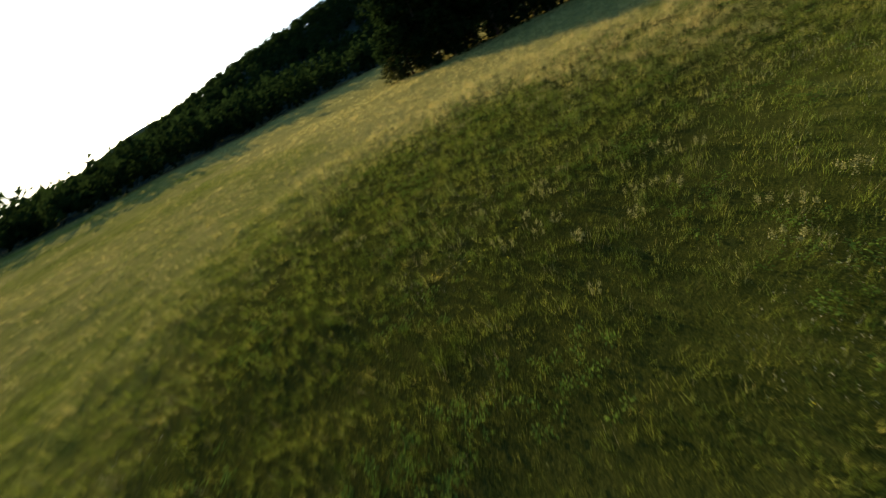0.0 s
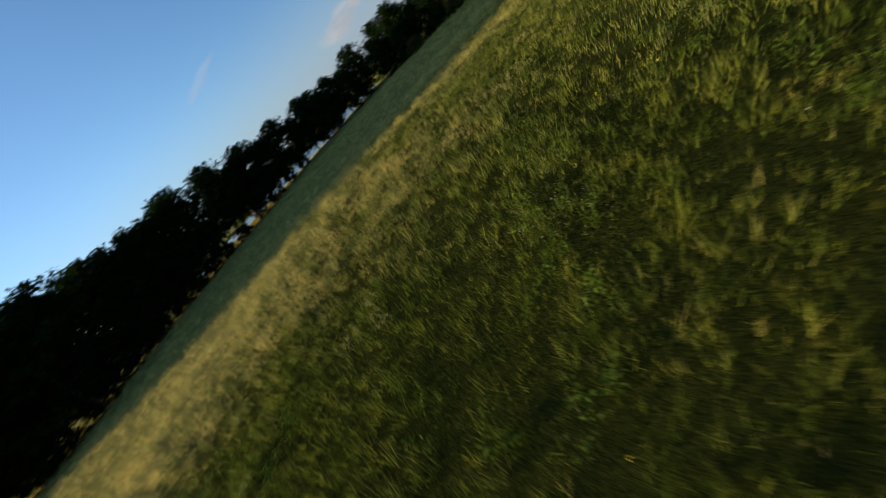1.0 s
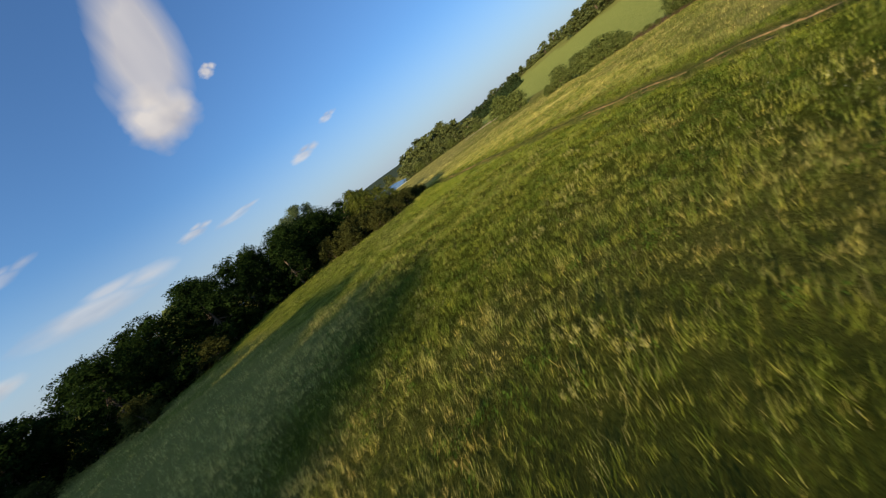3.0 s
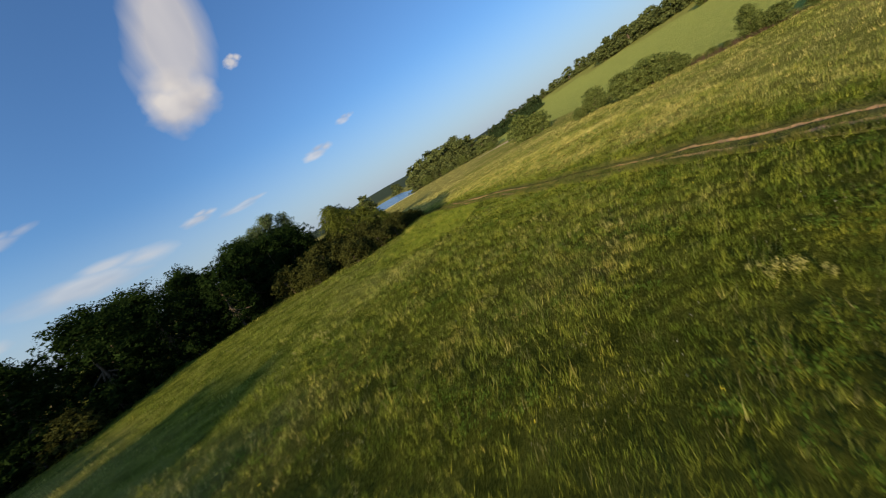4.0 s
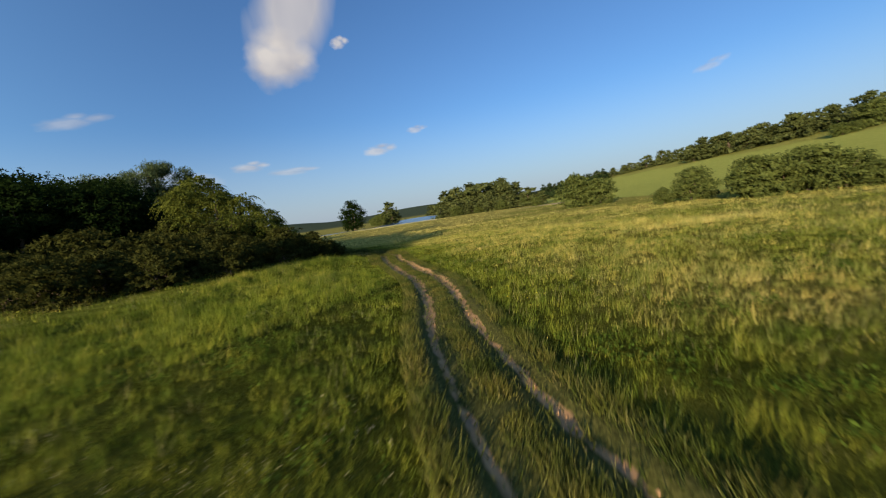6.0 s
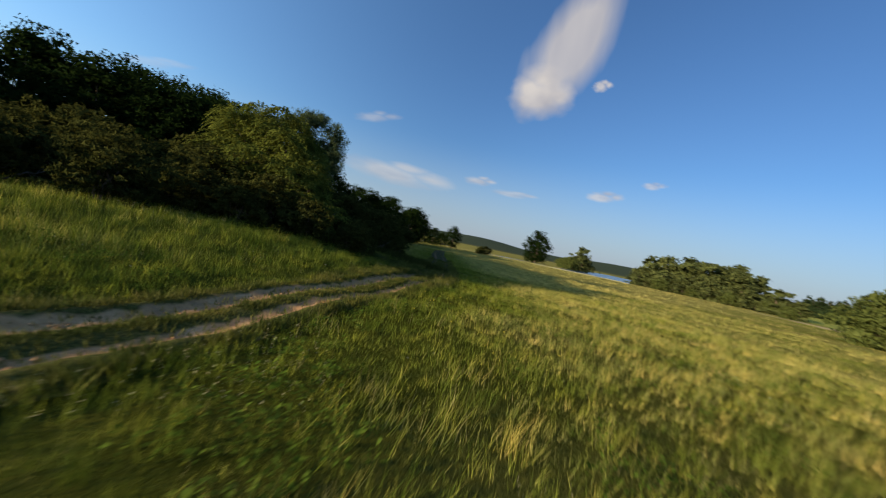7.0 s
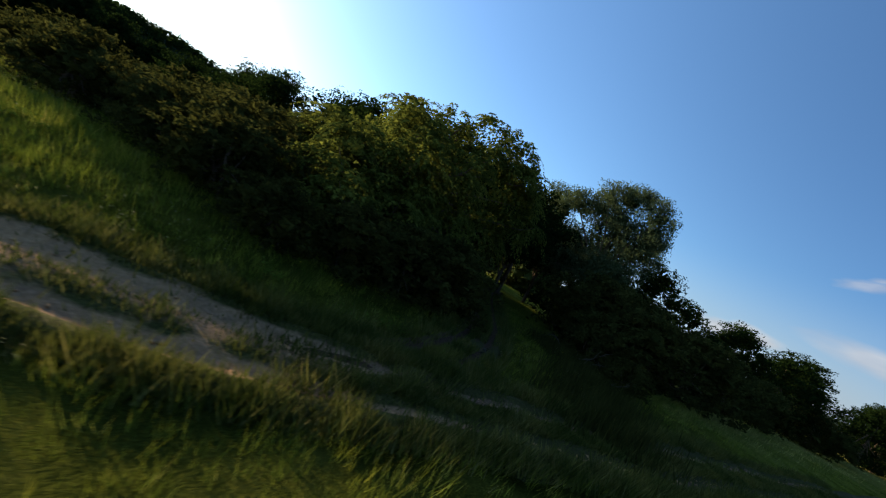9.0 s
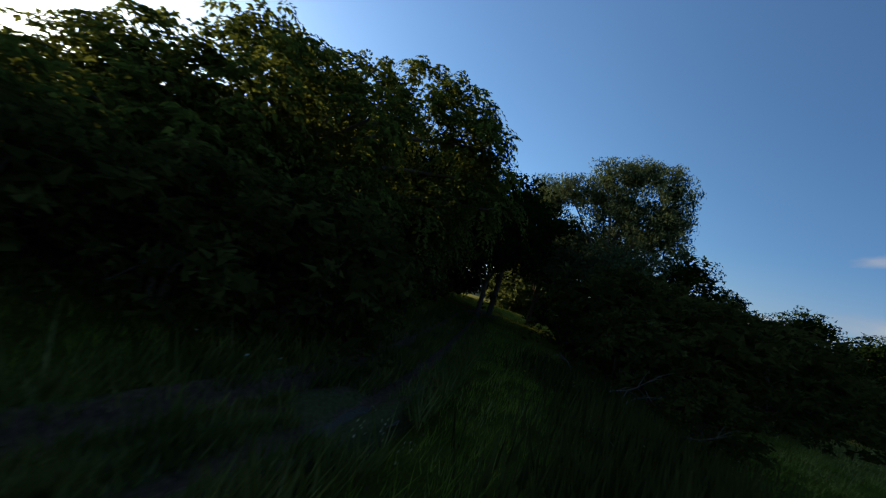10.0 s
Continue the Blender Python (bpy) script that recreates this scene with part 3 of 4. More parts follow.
plant(OAKS, [(-62, 36, 15), (-58, 28, 14), (-63, 20, 14.8), (-61, 11, 14), (-63, 3, 14.3), (-67, -5, 15), (-66, -17, 13), (-75, -10, 14), (-77, 14, 16.5), (-72, 28, 16),
             (-70, 42, 16.8), (-53, 38, 13), (-55, 33, 12.5), (-54, 18, 12.5), (-98, 32, 19.5), (-108, 16, 15), (-90, 4, 15), (-100, -12, 14), (-84, 82, 12), (-93, 92, 13), (-104, 99, 13.5),
             (-116, 104, 13.5), (-128, 108, 14.5), (-90, 76, 13.2), (-104, 88, 14), (-131, 129, 16), (-141, 135, 15), (-160, 178, 13), (-176, 278, 25), (-184, 286, 20), (-137, 130, 15), (-147, 146, 13), (-153, 158, 9), (-158, 168, 8), (-82, 69, 15), (-80, -22, 13), (-88, -8, 14.5), (-92, -20, 14), (-60, 45, 14.5), (-66, 45.5, 16), (-82, 60, 15.5), (-84, 39, 15.5), (-55, 42, 13.5), (-70, -12, 7), (-72, -20, 7), (-69, 10, 7), (-66, 3, 7), (-124, 122, 14)], 16, 1, 1.07)
plant(OPEN, [(-74, -27, 13), (-84, -29, 13), (-88, -38, 13.5), (-91, -47, 14), (-94, -57, 15.5), (-96, -67, 16.5), (-93, -78, 19), (-88, -88, 21), (-81, -98, 22), (-71, -107, 21.5),
             (-61, -114, 21.5), (-52, -119, 22.5), (-44, -123, 24.5), (-36, -130, 23.5), (-30, -134, 22.5), (-26.5, -138, 21.5), (-82, -112, 21), (-68, -120, 22), (-54, -130, 23), (-40, -140, 23), (-103, -52, 15), (-98, -90, 19),
             (-65, -112, 21), (-48, -126, 23), (-76, -104, 21), (-79, -34, 11), (-87, -43, 11.5), (-90, -52, 12), (-94, -62, 13), (-95, -73, 15), (-91, -83, 17)], 16, 2, 1.12)
HIGH = [tree("oak_tree", 66, 15, 5.6, LEAF_SHADED, "dark oak whose crown hangs over a gap into the sun", "tree", 7000, 0.36, 0.55, 22, 0.42, group="tree row", apart=True)]
plant(HIGH, [(-66, 51, 15), (-79, 53, 14.5), (-60, 51.5, 11)], 15, 21)
plant(SHRUBS, [(-33, 25, 3.4), (-30, 30, 3.0), (-29, 35.5, 3.1), (-35, 29, 4.4), (-31.5, 40, 4.6), (-31, 44.5, 5.0), (-36, 35, 5.8), (-37, 41, 7.0), (-42, 26, 5.5), (-45, 33, 7.5), (-44, 41, 8.5),
               (-49, 27, 6.5), (-50, 47, 8), (-46.5, 61.5, 4.6), (-51, 65.5, 6.2), (-58, 70, 7.5), (-55, 62.3, 8.5), (-64, 62, 9.5), (-62, 65, 9), (-68, 77, 7.5), (-78, 84, 7), (-92, 97, 6.5), (-106, 107, 6.5),
               (-42.5, 63.5, 2.4), (-160, 205, 6), (-150, 190, 5), (-58, -20, 5), (-66, -30, 4), (-70, -6, 5), (-58, -6, 5), (-72, -112, 7), (-60, -118, 7), (-48, -124, 8),
               (-38, -131, 8), (-30, -136, 8), (-24, -140, 7), (-39, 45, 7), (-33.5, 51.2, 3.0), (-29.2, 42, 3.6), (-28.9, 46.5, 3.6), (-28.6, 50, 2.9), (-34, 52.4, 3.6), (-37, 53.2, 4.2), (-40.2, 52.2, 4.4), (-43, 50.6, 4.6), (-31.4, 51.2, 3.2), (-38.5, 30.5, 5.6), (-40, 22.5, 3.6)], 5, 3, 1.12)


UNDER = [tree("elder_bush", 95 + i, 5, 3.4, LEAF_SHADED, "elder undergrowth beneath the tree row, shade put into its leaf colour", "bush", 1300, 0.41, 0.38, 14, 0.0, 0.08, stems=3, group="undergrowth") for i in range(2)]
_edge = np.array([(-57, 24), (-57, 8), (-60, -8), (-65, -18), (-74, -28), (-83, -34), (-88, -45), (-91, -57), (-92, -67), (-89, -78), (-84, -87), (-77, -96), (-68, -104), (-59, -110), (-50, -115), (-42, -120), (-34, -127), (-25, -134)], float)
_run = np.concatenate([[0], np.cumsum(np.hypot(*np.diff(_edge, axis=0).T))])
_r = np.random.RandomState(15)
plant(UNDER, [(float(np.interp(q, _run, _edge[:, 0])) + _r.uniform(-1.2, 1.2), float(np.interp(q, _run, _edge[:, 1])) + _r.uniform(-1.2, 1.2), _r.uniform(3.2, 5.5)) for q in np.arange(0, _run[-1], 3.6) if not 52 < q < 128 or math.sin(q * 0.43) + 0.6 * math.sin(q * 1.1) > -0.2], 5, 9)


# the big drooping tree beside the track, and the silvery willow behind it
def big_elm():
    root = tagged(new("elm_tree"), "broad spreading elm with drooping sprays, dark against the light", "tree")
    rng = np.random.RandomState(7)
    blobs = [(0, 0, 8.4, 2.6, 2.6, 1.9), (-3.5, -2, 8.8, 2.6, 2.6, 1.9), (-4, 3.5, 9.0, 2.6, 2.6, 1.9), (-5.0, 6.2, 8.4, 2.2, 2.0, 1.9), (-7.6, 6.4, 7.4, 2.0, 1.9, 1.9), (-6.4, 7.6, 5.6, 1.9, 1.6, 1.8), (2.8, 1.2, 7.0, 2.4, 2.4, 1.9), (4.8, 3, 5.2, 2.3, 2.2, 1.9),
             (6.2, 0.5, 4.6, 2.3, 2.3, 1.9), (1, 4.2, 6.4, 2.2, 2.0, 2.0), (5, -2.5, 5.0, 2.4, 2.4, 1.9), (8.2, 1.5, 3.0, 2.2, 2.2, 1.7), (9.5, 3.2, 1.7, 1.8, 1.8, 1.4), (-1, -3, 6, 3, 3, 2.6),
             (-6, 1, 6, 3, 3, 2.6), (0, 3, 4, 3, 2.6, 2.6), (4, 1, 2.8, 3, 3, 2.4), (-4, 5, 3.6, 2.8, 2.4, 2.6), (7, -1, 2, 2.6, 2.6, 1.9), (6.5, 4, 2.2, 2.4, 2.0, 2.0), (-7, 5, 5, 2.2, 2.2, 2.2),
             (2, 5, 2.4, 2.4, 1.8, 2.2), (-1.5, 1.5, 10, 1.3, 1.3, 0.8), (-5, 0, 10.1, 1.3, 1.3, 0.9), (-5.2, 5.4, 10.2, 1.2, 1.2, 0.8), (-1.4, -2.6, 9.5, 1.9, 1.8, 1.4), (-3.4, -0.2, 10.8, 1.9, 1.8, 1.3), (-5.0, 2.4, 11.5, 1.9, 1.8, 1.4), (-6.0, 4.8, 11.1, 1.8, 1.7, 1.6), (-6.7, 6.5, 9.4, 1.6, 1.4, 1.6), (4.2, 0.8, 8.3, 1.2, 1.2, 0.8)]
    build_wood(root, rng, 12, blobs, 0.32, 1, 24, True, "forked dark trunk with spreading limbs")
    v, f = hanging_sprays(rng, blobs, 68000, 0.26)
    part("crown", raw("crown", v, f, LEAF_ELM), root, "crown of drooping leafy sprays")
    set_down(root, -42, 46)


def willow():
    root = tagged(new("willow_tree"), "tall willow with rounded silvery-green lobes", "tree")
    rng = np.random.RandomState(9)
    blobs = [(0, 0, 15.2, 2.6, 2.6, 2.2), (2.5, 3.5, 13.6, 2.6, 2.6, 2.2), (-3, -2.5, 13.8, 3.0, 2.8, 2.2), (2.4, 4.2, 10.2, 2.2, 2.2, 2.4), (0, -5.5, 12.8, 2.8, 3.0, 2.0), (0, 2, 10, 4, 4, 3.4), (-2, -4, 8.5, 4, 4, 3), (2, 0, 6, 4, 4, 3),
             (1.5, 3.8, 11.8, 2.2, 2.2, 1.8), (0, -0.5, 12.2, 3.2, 3.2, 2.6), (-1.5, -7.5, 11, 2.4, 2.4, 2.2), (1.8, -2.5, 14.6, 1.8, 1.8, 1.5), (2.8, 2.2, 6.5, 2.8, 2.8, 2.6), (0, -6, 6.0, 3.4, 3.4, 3.0), (0, 1.8, 15.8, 1.5, 1.5, 1.2), (-2.5, -8.6, 13.0, 2.6, 2.6, 2.2)]
    build_wood(root, rng, 15, blobs, 0.36, 1, 14, True, "grey furrowed trunk")
    v, f = leaves(rng, blobs, 56000, 0.22, 0.42, 0.15, 0.55, 0.35, 0.15, 30)
    part("crown", raw("crown", v, f, LEAF_WILLOW), root, "silvery-green rounded crown")
    root.matrix_world = Matrix.Translation((-73, 60.5, float(land(-73, 60.5)) - 0.05)) @ Matrix.Diagonal((1.04, 1.04, 1.25, 1))


big_elm()
willow()

# shrubs along the hedge below the field, and trees down by the lake
HEDGE = [tree("sallow_bush", 100 + i, 6, 3.5, LEAF_SALLOW, "rounded sunlit sallow bush below the field", "bush", 4800, 0.31, 0.36, 24, 0.0, 0.1, stems=4, group="bushes below the field") for i in range(2)]
plant(HEDGE, [(23, 108, 7.2), (5.6, 158, 9.6), (-1.6, 160, 10.0), (28.6, 93, 4.8), (31.5, 92.5, 5.2), (35.5, 91, 4.9), (38.2, 88, 4.7), (40.4, 85.4, 2.4), (43.2, 82, 1.5), (54.5, 71, 2.6), (47.5, 77, 1.4), (45.5, 79.5, 1.3), (17, 109, 3.2), 
              (150, 289, 9), (139, 284, 4.5), (133, 286, 4.5), (-42, 309, 6), (-60, 308, 5), (-80, 311, 5), (-98, 309, 5), (-214, 380, 9), (-198, 366, 8), (-228, 396, 8), (-30, 280, 4), (59, 66, 2.4), (66, 60, 5), (152, 150, 4), (158, 156, 3), (146, 152, 2.5), (168, 190, 7), (-121, 43, 11), (-129, 46, 12)], 6, 4)
THORN = [tree("hawthorn_tree", 111, 6.5, 2.3, LEAF_SALLOW, "upright hawthorn tree at the foot of the field", "tree", 9000, 0.2, 0.3, 26, 0.06, 0.11, stems=2, group="bushes below the field")]
plant(THORN, [(51.2, 73.5, 7.2), (64.5, 61, 6.5)], 6.5, 12)
FAR = [tree("broadleaf_tree", 120 + i, 16, 7.0, LEAF_FAR, "rounded broadleaf tree of a distant wood", "tree", 1100, 1.05, 0.8, 18, 0.0, group="distant wood") for i in range(3)]
_rng = np.random.RandomState(5)
_places = [(-212, 402, 32), (-204, 396, 20)] + [(-113 + 2.5 * i + _rng.uniform(-2, 2), 328 + _rng.uniform(-3, 14), _rng.uniform(12.5, 19) * (0.6 if i in (0, 11, 20) else 1)) for i in range(26)]
_places += [(-120 + 9 * i + _rng.uniform(-3, 3), 372 + _rng.uniform(-10, 25), _rng.uniform(20, 24)) for i in range(8)]
_places += [(-110 + 6 * i + _rng.uniform(-3, 3), 312 + _rng.uniform(-3, 3), _rng.uniform(6, 12)) for i in range(14)]
_places += [(-330 + 16 * i + _rng.uniform(-6, 6), 770 + _rng.uniform(-20, 40), _rng.uniform(12, 20)) for i in range(12)]
_places += [(-235 - 7 * i + _rng.uniform(-6, 6), 415 + 22 * i + _rng.uniform(-6, 6), _rng.uniform(7, 12)) for i in range(10)]
for i in range(150):     # along the crest of the field hill
    f = i / 149
    up = 288 + 22 * math.sin(f * 9) - 150 * (1 - f) ** 1.5
    yy = 660 - 560 * f
    xx = 50 + (up - (yy - 74) * 0.354) / 0.935
    _places.append((xx + _rng.uniform(-4, 4), yy + _rng.uniform(-6, 6), _rng.uniform(7.5, 13)))
for i in range(34):
    _places.append((92 + 2.6 * i + _rng.uniform(-5, 5), 432 - 3.9 * i + _rng.uniform(-9, 9), _rng.uniform(10, 15)))
plant(FAR, _places, 16, 6, 0.85, 1.12)


def conifer(seed):
    root = tagged(new("spruce_tree"), "dark spruce on the crest of the hill", "tree", "trees on the crest")
    rng = np.random.RandomState(seed)
    blobs = [(0, 0, 2 + i * 1.9, 3.1 - i * 0.42, 3.1 - i * 0.42, 1.3) for i in range(7)]
    v, f = [], []
    tube(v, f, [(0, 0, -0.3), (0, 0, 7), (0, 0, 15)], [0.3, 0.2, 0.03])
    part("trunk", raw("trunk", v, f, BARK), root)
    v, f = leaves(rng, blobs, 700, 1.1, 0.6, 0.5)
    part("crown", raw("crown", v, f, LEAF_PINE), root)
    return root


plant([conifer(3)], [(290 - 8 * i + _rng.uniform(-4, 4), 252 + 14 * i + _rng.uniform(-4, 4), _rng.uniform(11, 17)) for i in range(18)]
      + [(-42 + 4.2 * (i % 16) + _rng.uniform(-2, 2), 452 + 9 * (i // 16) + _rng.uniform(-3, 3), _rng.uniform(20, 25)) for i in range(48)], 16, 8)


def woodland():
    """The forest on the far hillside, too far to count."""
    rng = np.random.RandomState(11)
    n = 3400
    x, y = rng.uniform(-560, 330, n), -262 - 360 * rng.uniform(0, 1, n) ** 1.15
    z = land(x, y)
    h = rng.uniform(10, 15, n) + 6 * (y > -280)
    per = 42
    d = rng.normal(size=(n, per, 3))
    d /= np.linalg.norm(d, axis=2)[:, :, None]
    c = np.stack([x, y, z + h * 0.55], 1)[:, None, :] + d * np.stack([h * .38, h * .38, h * .5], 1)[:, None, :] * rng.uniform(0.6, 1.05, (n, per, 1))
    p = c.reshape(-1, 3)
    a = rng.normal(size=p.shape)
    a /= np.linalg.norm(a, axis=1)[:, None]
    b = np.cross(a, rng.normal(size=p.shape))
    b /= np.linalg.norm(b, axis=1)[:, None]
    s = rng.uniform(1.3, 2.6, len(p))[:, None]
    q = np.stack([p - a * s, p + b * s * .9, p + a * s], 1).reshape(-1, 3)
    me = raw("hillside_forest", q, np.arange(len(q)).reshape(-1, 3), LEAF_SHADED)
    tagged(new("hillside_forest", me), "dark broadleaf forest covering the far hillside", "forest", kind="stuff")


woodland()


# ---- clouds, far off ----
def cloud_material(name, seed, lobes, gain, edge, drawn):
    """White vapour whose edges fray out. lobes: (x, y, rx, ry, turn) on the sheet, from -1 to 1."""
    m, nt, bsdf, out = material(name)
    nt.nodes.remove(bsdf)
    tex = nt.nodes.new("ShaderNodeTexCoord")
    pull = node(nt, "ShaderNodeMapping", [("Vector", tex.outputs["Object"])])
    pull.inputs["Rotation"].default_value = (0, 0, radians(-lobes[0][4]))
    pull.inputs["Scale"].default_value = (1.0, 1.0 / drawn, 1.0)
    nz = node(nt, "ShaderNodeTexNoise", [("Vector", pull.outputs[0])], Scale=2.0, Detail=6.0, Roughness=0.5)
    slow = node(nt, "ShaderNodeTexNoise", [("Vector", pull.outputs[0])], Scale=1.1, Detail=3.0, Roughness=0.45)
    slow.noise_dimensions = '4D'
    slow.inputs["W"].default_value = seed + 3
    nz.noise_dimensions = '4D'
    nz.inputs["W"].default_value = seed
    best = None
    for x, y, rx, ry, turn in lobes:
        mp = node(nt, "ShaderNodeMapping", [("Vector", tex.outputs["Object"])])
        mp.vector_type = 'TEXTURE'
        mp.inputs["Location"].default_value = (x, y, 0)
        mp.inputs["Rotation"].default_value = (0, 0, radians(turn))
        mp.inputs["Scale"].default_value = (rx, ry, 1)
        ln = node(nt, "ShaderNodeVectorMath", [(0, mp.outputs[0])], op='LENGTH')
        inv = node(nt, "ShaderNodeMath", [(1, ln.outputs["Value"])], op='SUBTRACT')
        inv.inputs[0].default_value = 1.0 if best is None else 0.8
        best = inv if best is None else node(nt, "ShaderNodeMath", [(0, best.outputs[0]), (1, inv.outputs[0])], op='MAXIMUM')
    noisy = node(nt, "ShaderNodeMath", [(0, nz.outputs["Fac"]), (1, best.outputs[0])], op='ADD')
    dens = node(nt, "ShaderNodeMapRange", [("Value", noisy.outputs[0])])
    dens.inputs["From Min"].default_value, dens.inputs["From Max"].default_value = edge
    dens.inputs["To Max"].default_value = gain
    body = ramp(nt, slow.outputs["Fac"], [(0.38, (0.60, 0.58, 0.62)), (0.6, (0.95, 0.88, 0.82))])
    em = node(nt, "ShaderNodeEmission", [("Color", body.outputs[0])], Strength=0.39)
    tr = nt.nodes.new("ShaderNodeBsdfTransparent")
    mx = node(nt, "ShaderNodeMixShader", [(0, dens.outputs[0]), (1, tr.outputs[0]), (2, em.outputs[0])])
    nt.links.new(mx.outputs[0], out.inputs[0])
    return m


def cloud(az, el, wide, high, turn, seed, lobes=((-0.2, -0.1, 0.7, 0.62, 0), (0.4, 0.12, 0.55, 0.5, 15), (0.05, 0.35, 0.5, 0.42, 0)), gain=0.9, label="small white cloud in the blue sky", edge=(0.52, 1.12), drawn=1.0):
    far = 3300.0
    way = Vector((math.sin(radians(az)) * math.cos(radians(el)), math.cos(radians(az)) * math.cos(radians(el)), math.sin(radians(el))))
    w, h = far * math.tan(radians(wide / 2)), far * math.tan(radians(high / 2))
    bm = bmesh.new()
    bmesh.ops.create_grid(bm, x_segments=8, y_segments=8, size=1.0)
    for v in bm.verts:
        v.co.z = 0.06 * (v.co.x ** 2 + v.co.y ** 2)
    me = bpy.data.meshes.new("cloud")
    bm.to_mesh(me)
    bm.free()
    me.materials.append(cloud_material("cloud vapour", seed, lobes, gain, edge, drawn))
    ob = new("cloud", me)
    ob.matrix_world = look(way * far, (0, 0, 0), 0) @ Matrix.Rotation(radians(180), 4, 'Y') @ Matrix.Rotation(radians(turn), 4, 'Z') @ Matrix.Diagonal((w, h, w, 1))
    return tagged(ob, label, "cloud", kind="structure")


cloud(-39.7, 22.0, 13.6, 11, 0, 1.7, ((0.0, -0.1, 0.7, 0.6, 8), (-0.22, 0.1, 0.56, 0.56, 0), (0.34, 0.05, 0.46, 0.5, 0), (0.0, 0.4, 0.6, 0.5, 0)), 0.92, "white cumulus cloud with a bright rounded foot", (0.56, 1.2))
cloud(-36.4, 28.2, 18, 20, 0, 5.2, ((0.0, -0.02, 0.5, 0.92, -32), (-0.2, -0.36, 0.46, 0.5, -32)), 0.82, "thin veil of cloud trailing upwards", (0.46, 1.05), 3.5)
cloud(-31.3, 23.9, 3.0, 2.4, 0, 2.1, gain=0.75)
cloud(-27.9, 10.0, 6.5, 2.6, 0, 3.3, gain=0.6)
cloud(-22.3, 12.2, 3.6, 1.8, 0, 4.2, gain=0.5)
cloud(-45.4, 9.4, 6, 2.2, 0, 5.4, gain=0.55)
cloud(-40, 8.4, 9, 1.6, 0, 6.1, gain=0.4)
cloud(-57, 8.0, 20, 5.6, -4, 7.7, gain=0.5, label="long grey-white cloud bank low in the sky")
cloud(-70.5, 5.8, 11, 4.4, 0, 8.2, gain=0.6)
cloud(-62, 15, 8, 2.6, 10, 9.1, gain=0.35)
cloud(-88, 13, 9, 1.8, 12, 10.4, gain=0.2)
cloud(15.5, 12.3, 4.5, 1.8, 10, 12.8, gain=0.35)

# ---- grass and flowers ----
def blades(name, seed, near, out, count, height, width, mat, label, spread=0.07, keep=None, kite=True, lean=0.4):
    """Grass blades strewn in a band along the flown-over meadow, from near to out metres from its middle line."""
    rng = np.random.RandomState(seed)
    xs, ys, hs, tints = [], [], [], []
    have = 0
    while have < count:
        tufts = count // 8
        x, y = np.repeat(rng.uniform(-45 - out, 55 + out, tufts), 8), np.repeat(rng.uniform(-85 - out, 70 + out, tufts), 8)
        x, y = x + rng.normal(size=len(x)) * spread, y + rng.normal(size=len(x)) * spread
        d = line_distance(x, y, RUN)[0]
        ok = (d >= near) & (d < out)
        xs.append(x[ok])
        ys.append(y[ok])
        hs.append(np.repeat(rng.uniform(0.6, 1.45, tufts), 8)[ok])
        tints.append(np.repeat(rng.normal(0, 0.12, tufts), 8)[ok])
        have += ok.sum()
    x, y = np.concatenate(xs)[:count], np.concatenate(ys)[:count]
    tuft_h, tuft_dry = np.concatenate(hs)[:count], np.concatenate(tints)[:count]
    dt, ds, _ = line_distance(x, y, TRACK)
    db = line_distance(x, y, BRANCH)[0]
    tall = 0.18 + 0.82 * np.where(ds > 0, step(1.1, 2.2, np.minimum(dt, db + 1.1)), np.clip((np.minimum(dt, db + 2.0) - 1.15) / (1.1 + 2.2 * step(20, 36, y)), 0, 1))
    tuft = 0.5 if near >= 24 else 1.0 + 0.9 * step(-60, -70, y)          # far off the tussocks blend
    tall = tall * (0.8 + 0.24 * waves(x, y, 7, 31) + tuft * (0.3 * waves(x, y, 2.2, 32) + 0.26 * waves(x, y, 0.9, 34)))
    bare = (dt < 1.12 + 0.2 * waves(x, y, 2, 33)) | (np.abs(db - 0.55) < 0.17) | (np.hypot(x + 34.2, y - 57.2) < 0.9)
    ok = ~bare
    if keep is not None:
        ok &= keep(x, y, rng)
    x, y, tall, tuft_dry = x[ok], y[ok], np.clip(tall[ok] * tuft_h[ok], 0.2, 1.8), tuft_dry[ok]
    n = len(x)
    dry = dryness(x, y) + tuft_dry
    tall = tall * (0.8 + 0.45 * dry) * (1 + 0.3 * step(-66, -76, y))
    z = land(x, y) - 0.03
    h = height * tall * rng.uniform(0.55, 1.3, n)
    a = rng.uniform(0, 6.283, n)
    wx, wy = np.cos(a), np.sin(a)
    b = rng.uniform(0, 6.283, n)
    ln = h * lean * rng.uniform(0.2, 1.5, n)
    lx, ly = np.cos(b) * ln + 0.12 * h, np.sin(b) * ln + 0.1 * h
    w = width * rng.uniform(0.6, 1.4, n)
    base = np.stack([x, y, z], 1)
    tip = np.stack([x + lx, y + ly, z + h], 1)
    if kite:
        mid = np.stack([x + lx * 0.3, y + ly * 0.3, z + h * 0.5], 1)
        side = np.stack([wx * w, wy * w, 0 * w], 1) * 0.5
        q = np.stack([base, mid + side, tip, mid - side], 1)
        me = raw(name, q.reshape(-1, 3), np.arange(n * 4).reshape(-1, 4), mat, {"dry": np.repeat(dry, 4)})
    else:
        side = np.stack([wx * w, wy * w, 0 * w], 1) * 0.5
        q = np.stack([base - side, base + side, tip], 1)
        me = raw(name, q.reshape(-1, 3), np.arange(n * 3).reshape(-1, 3), mat, {"dry": np.repeat(dry, 3)})
    return tagged(new(name, me), label, "grass", kind="stuff")


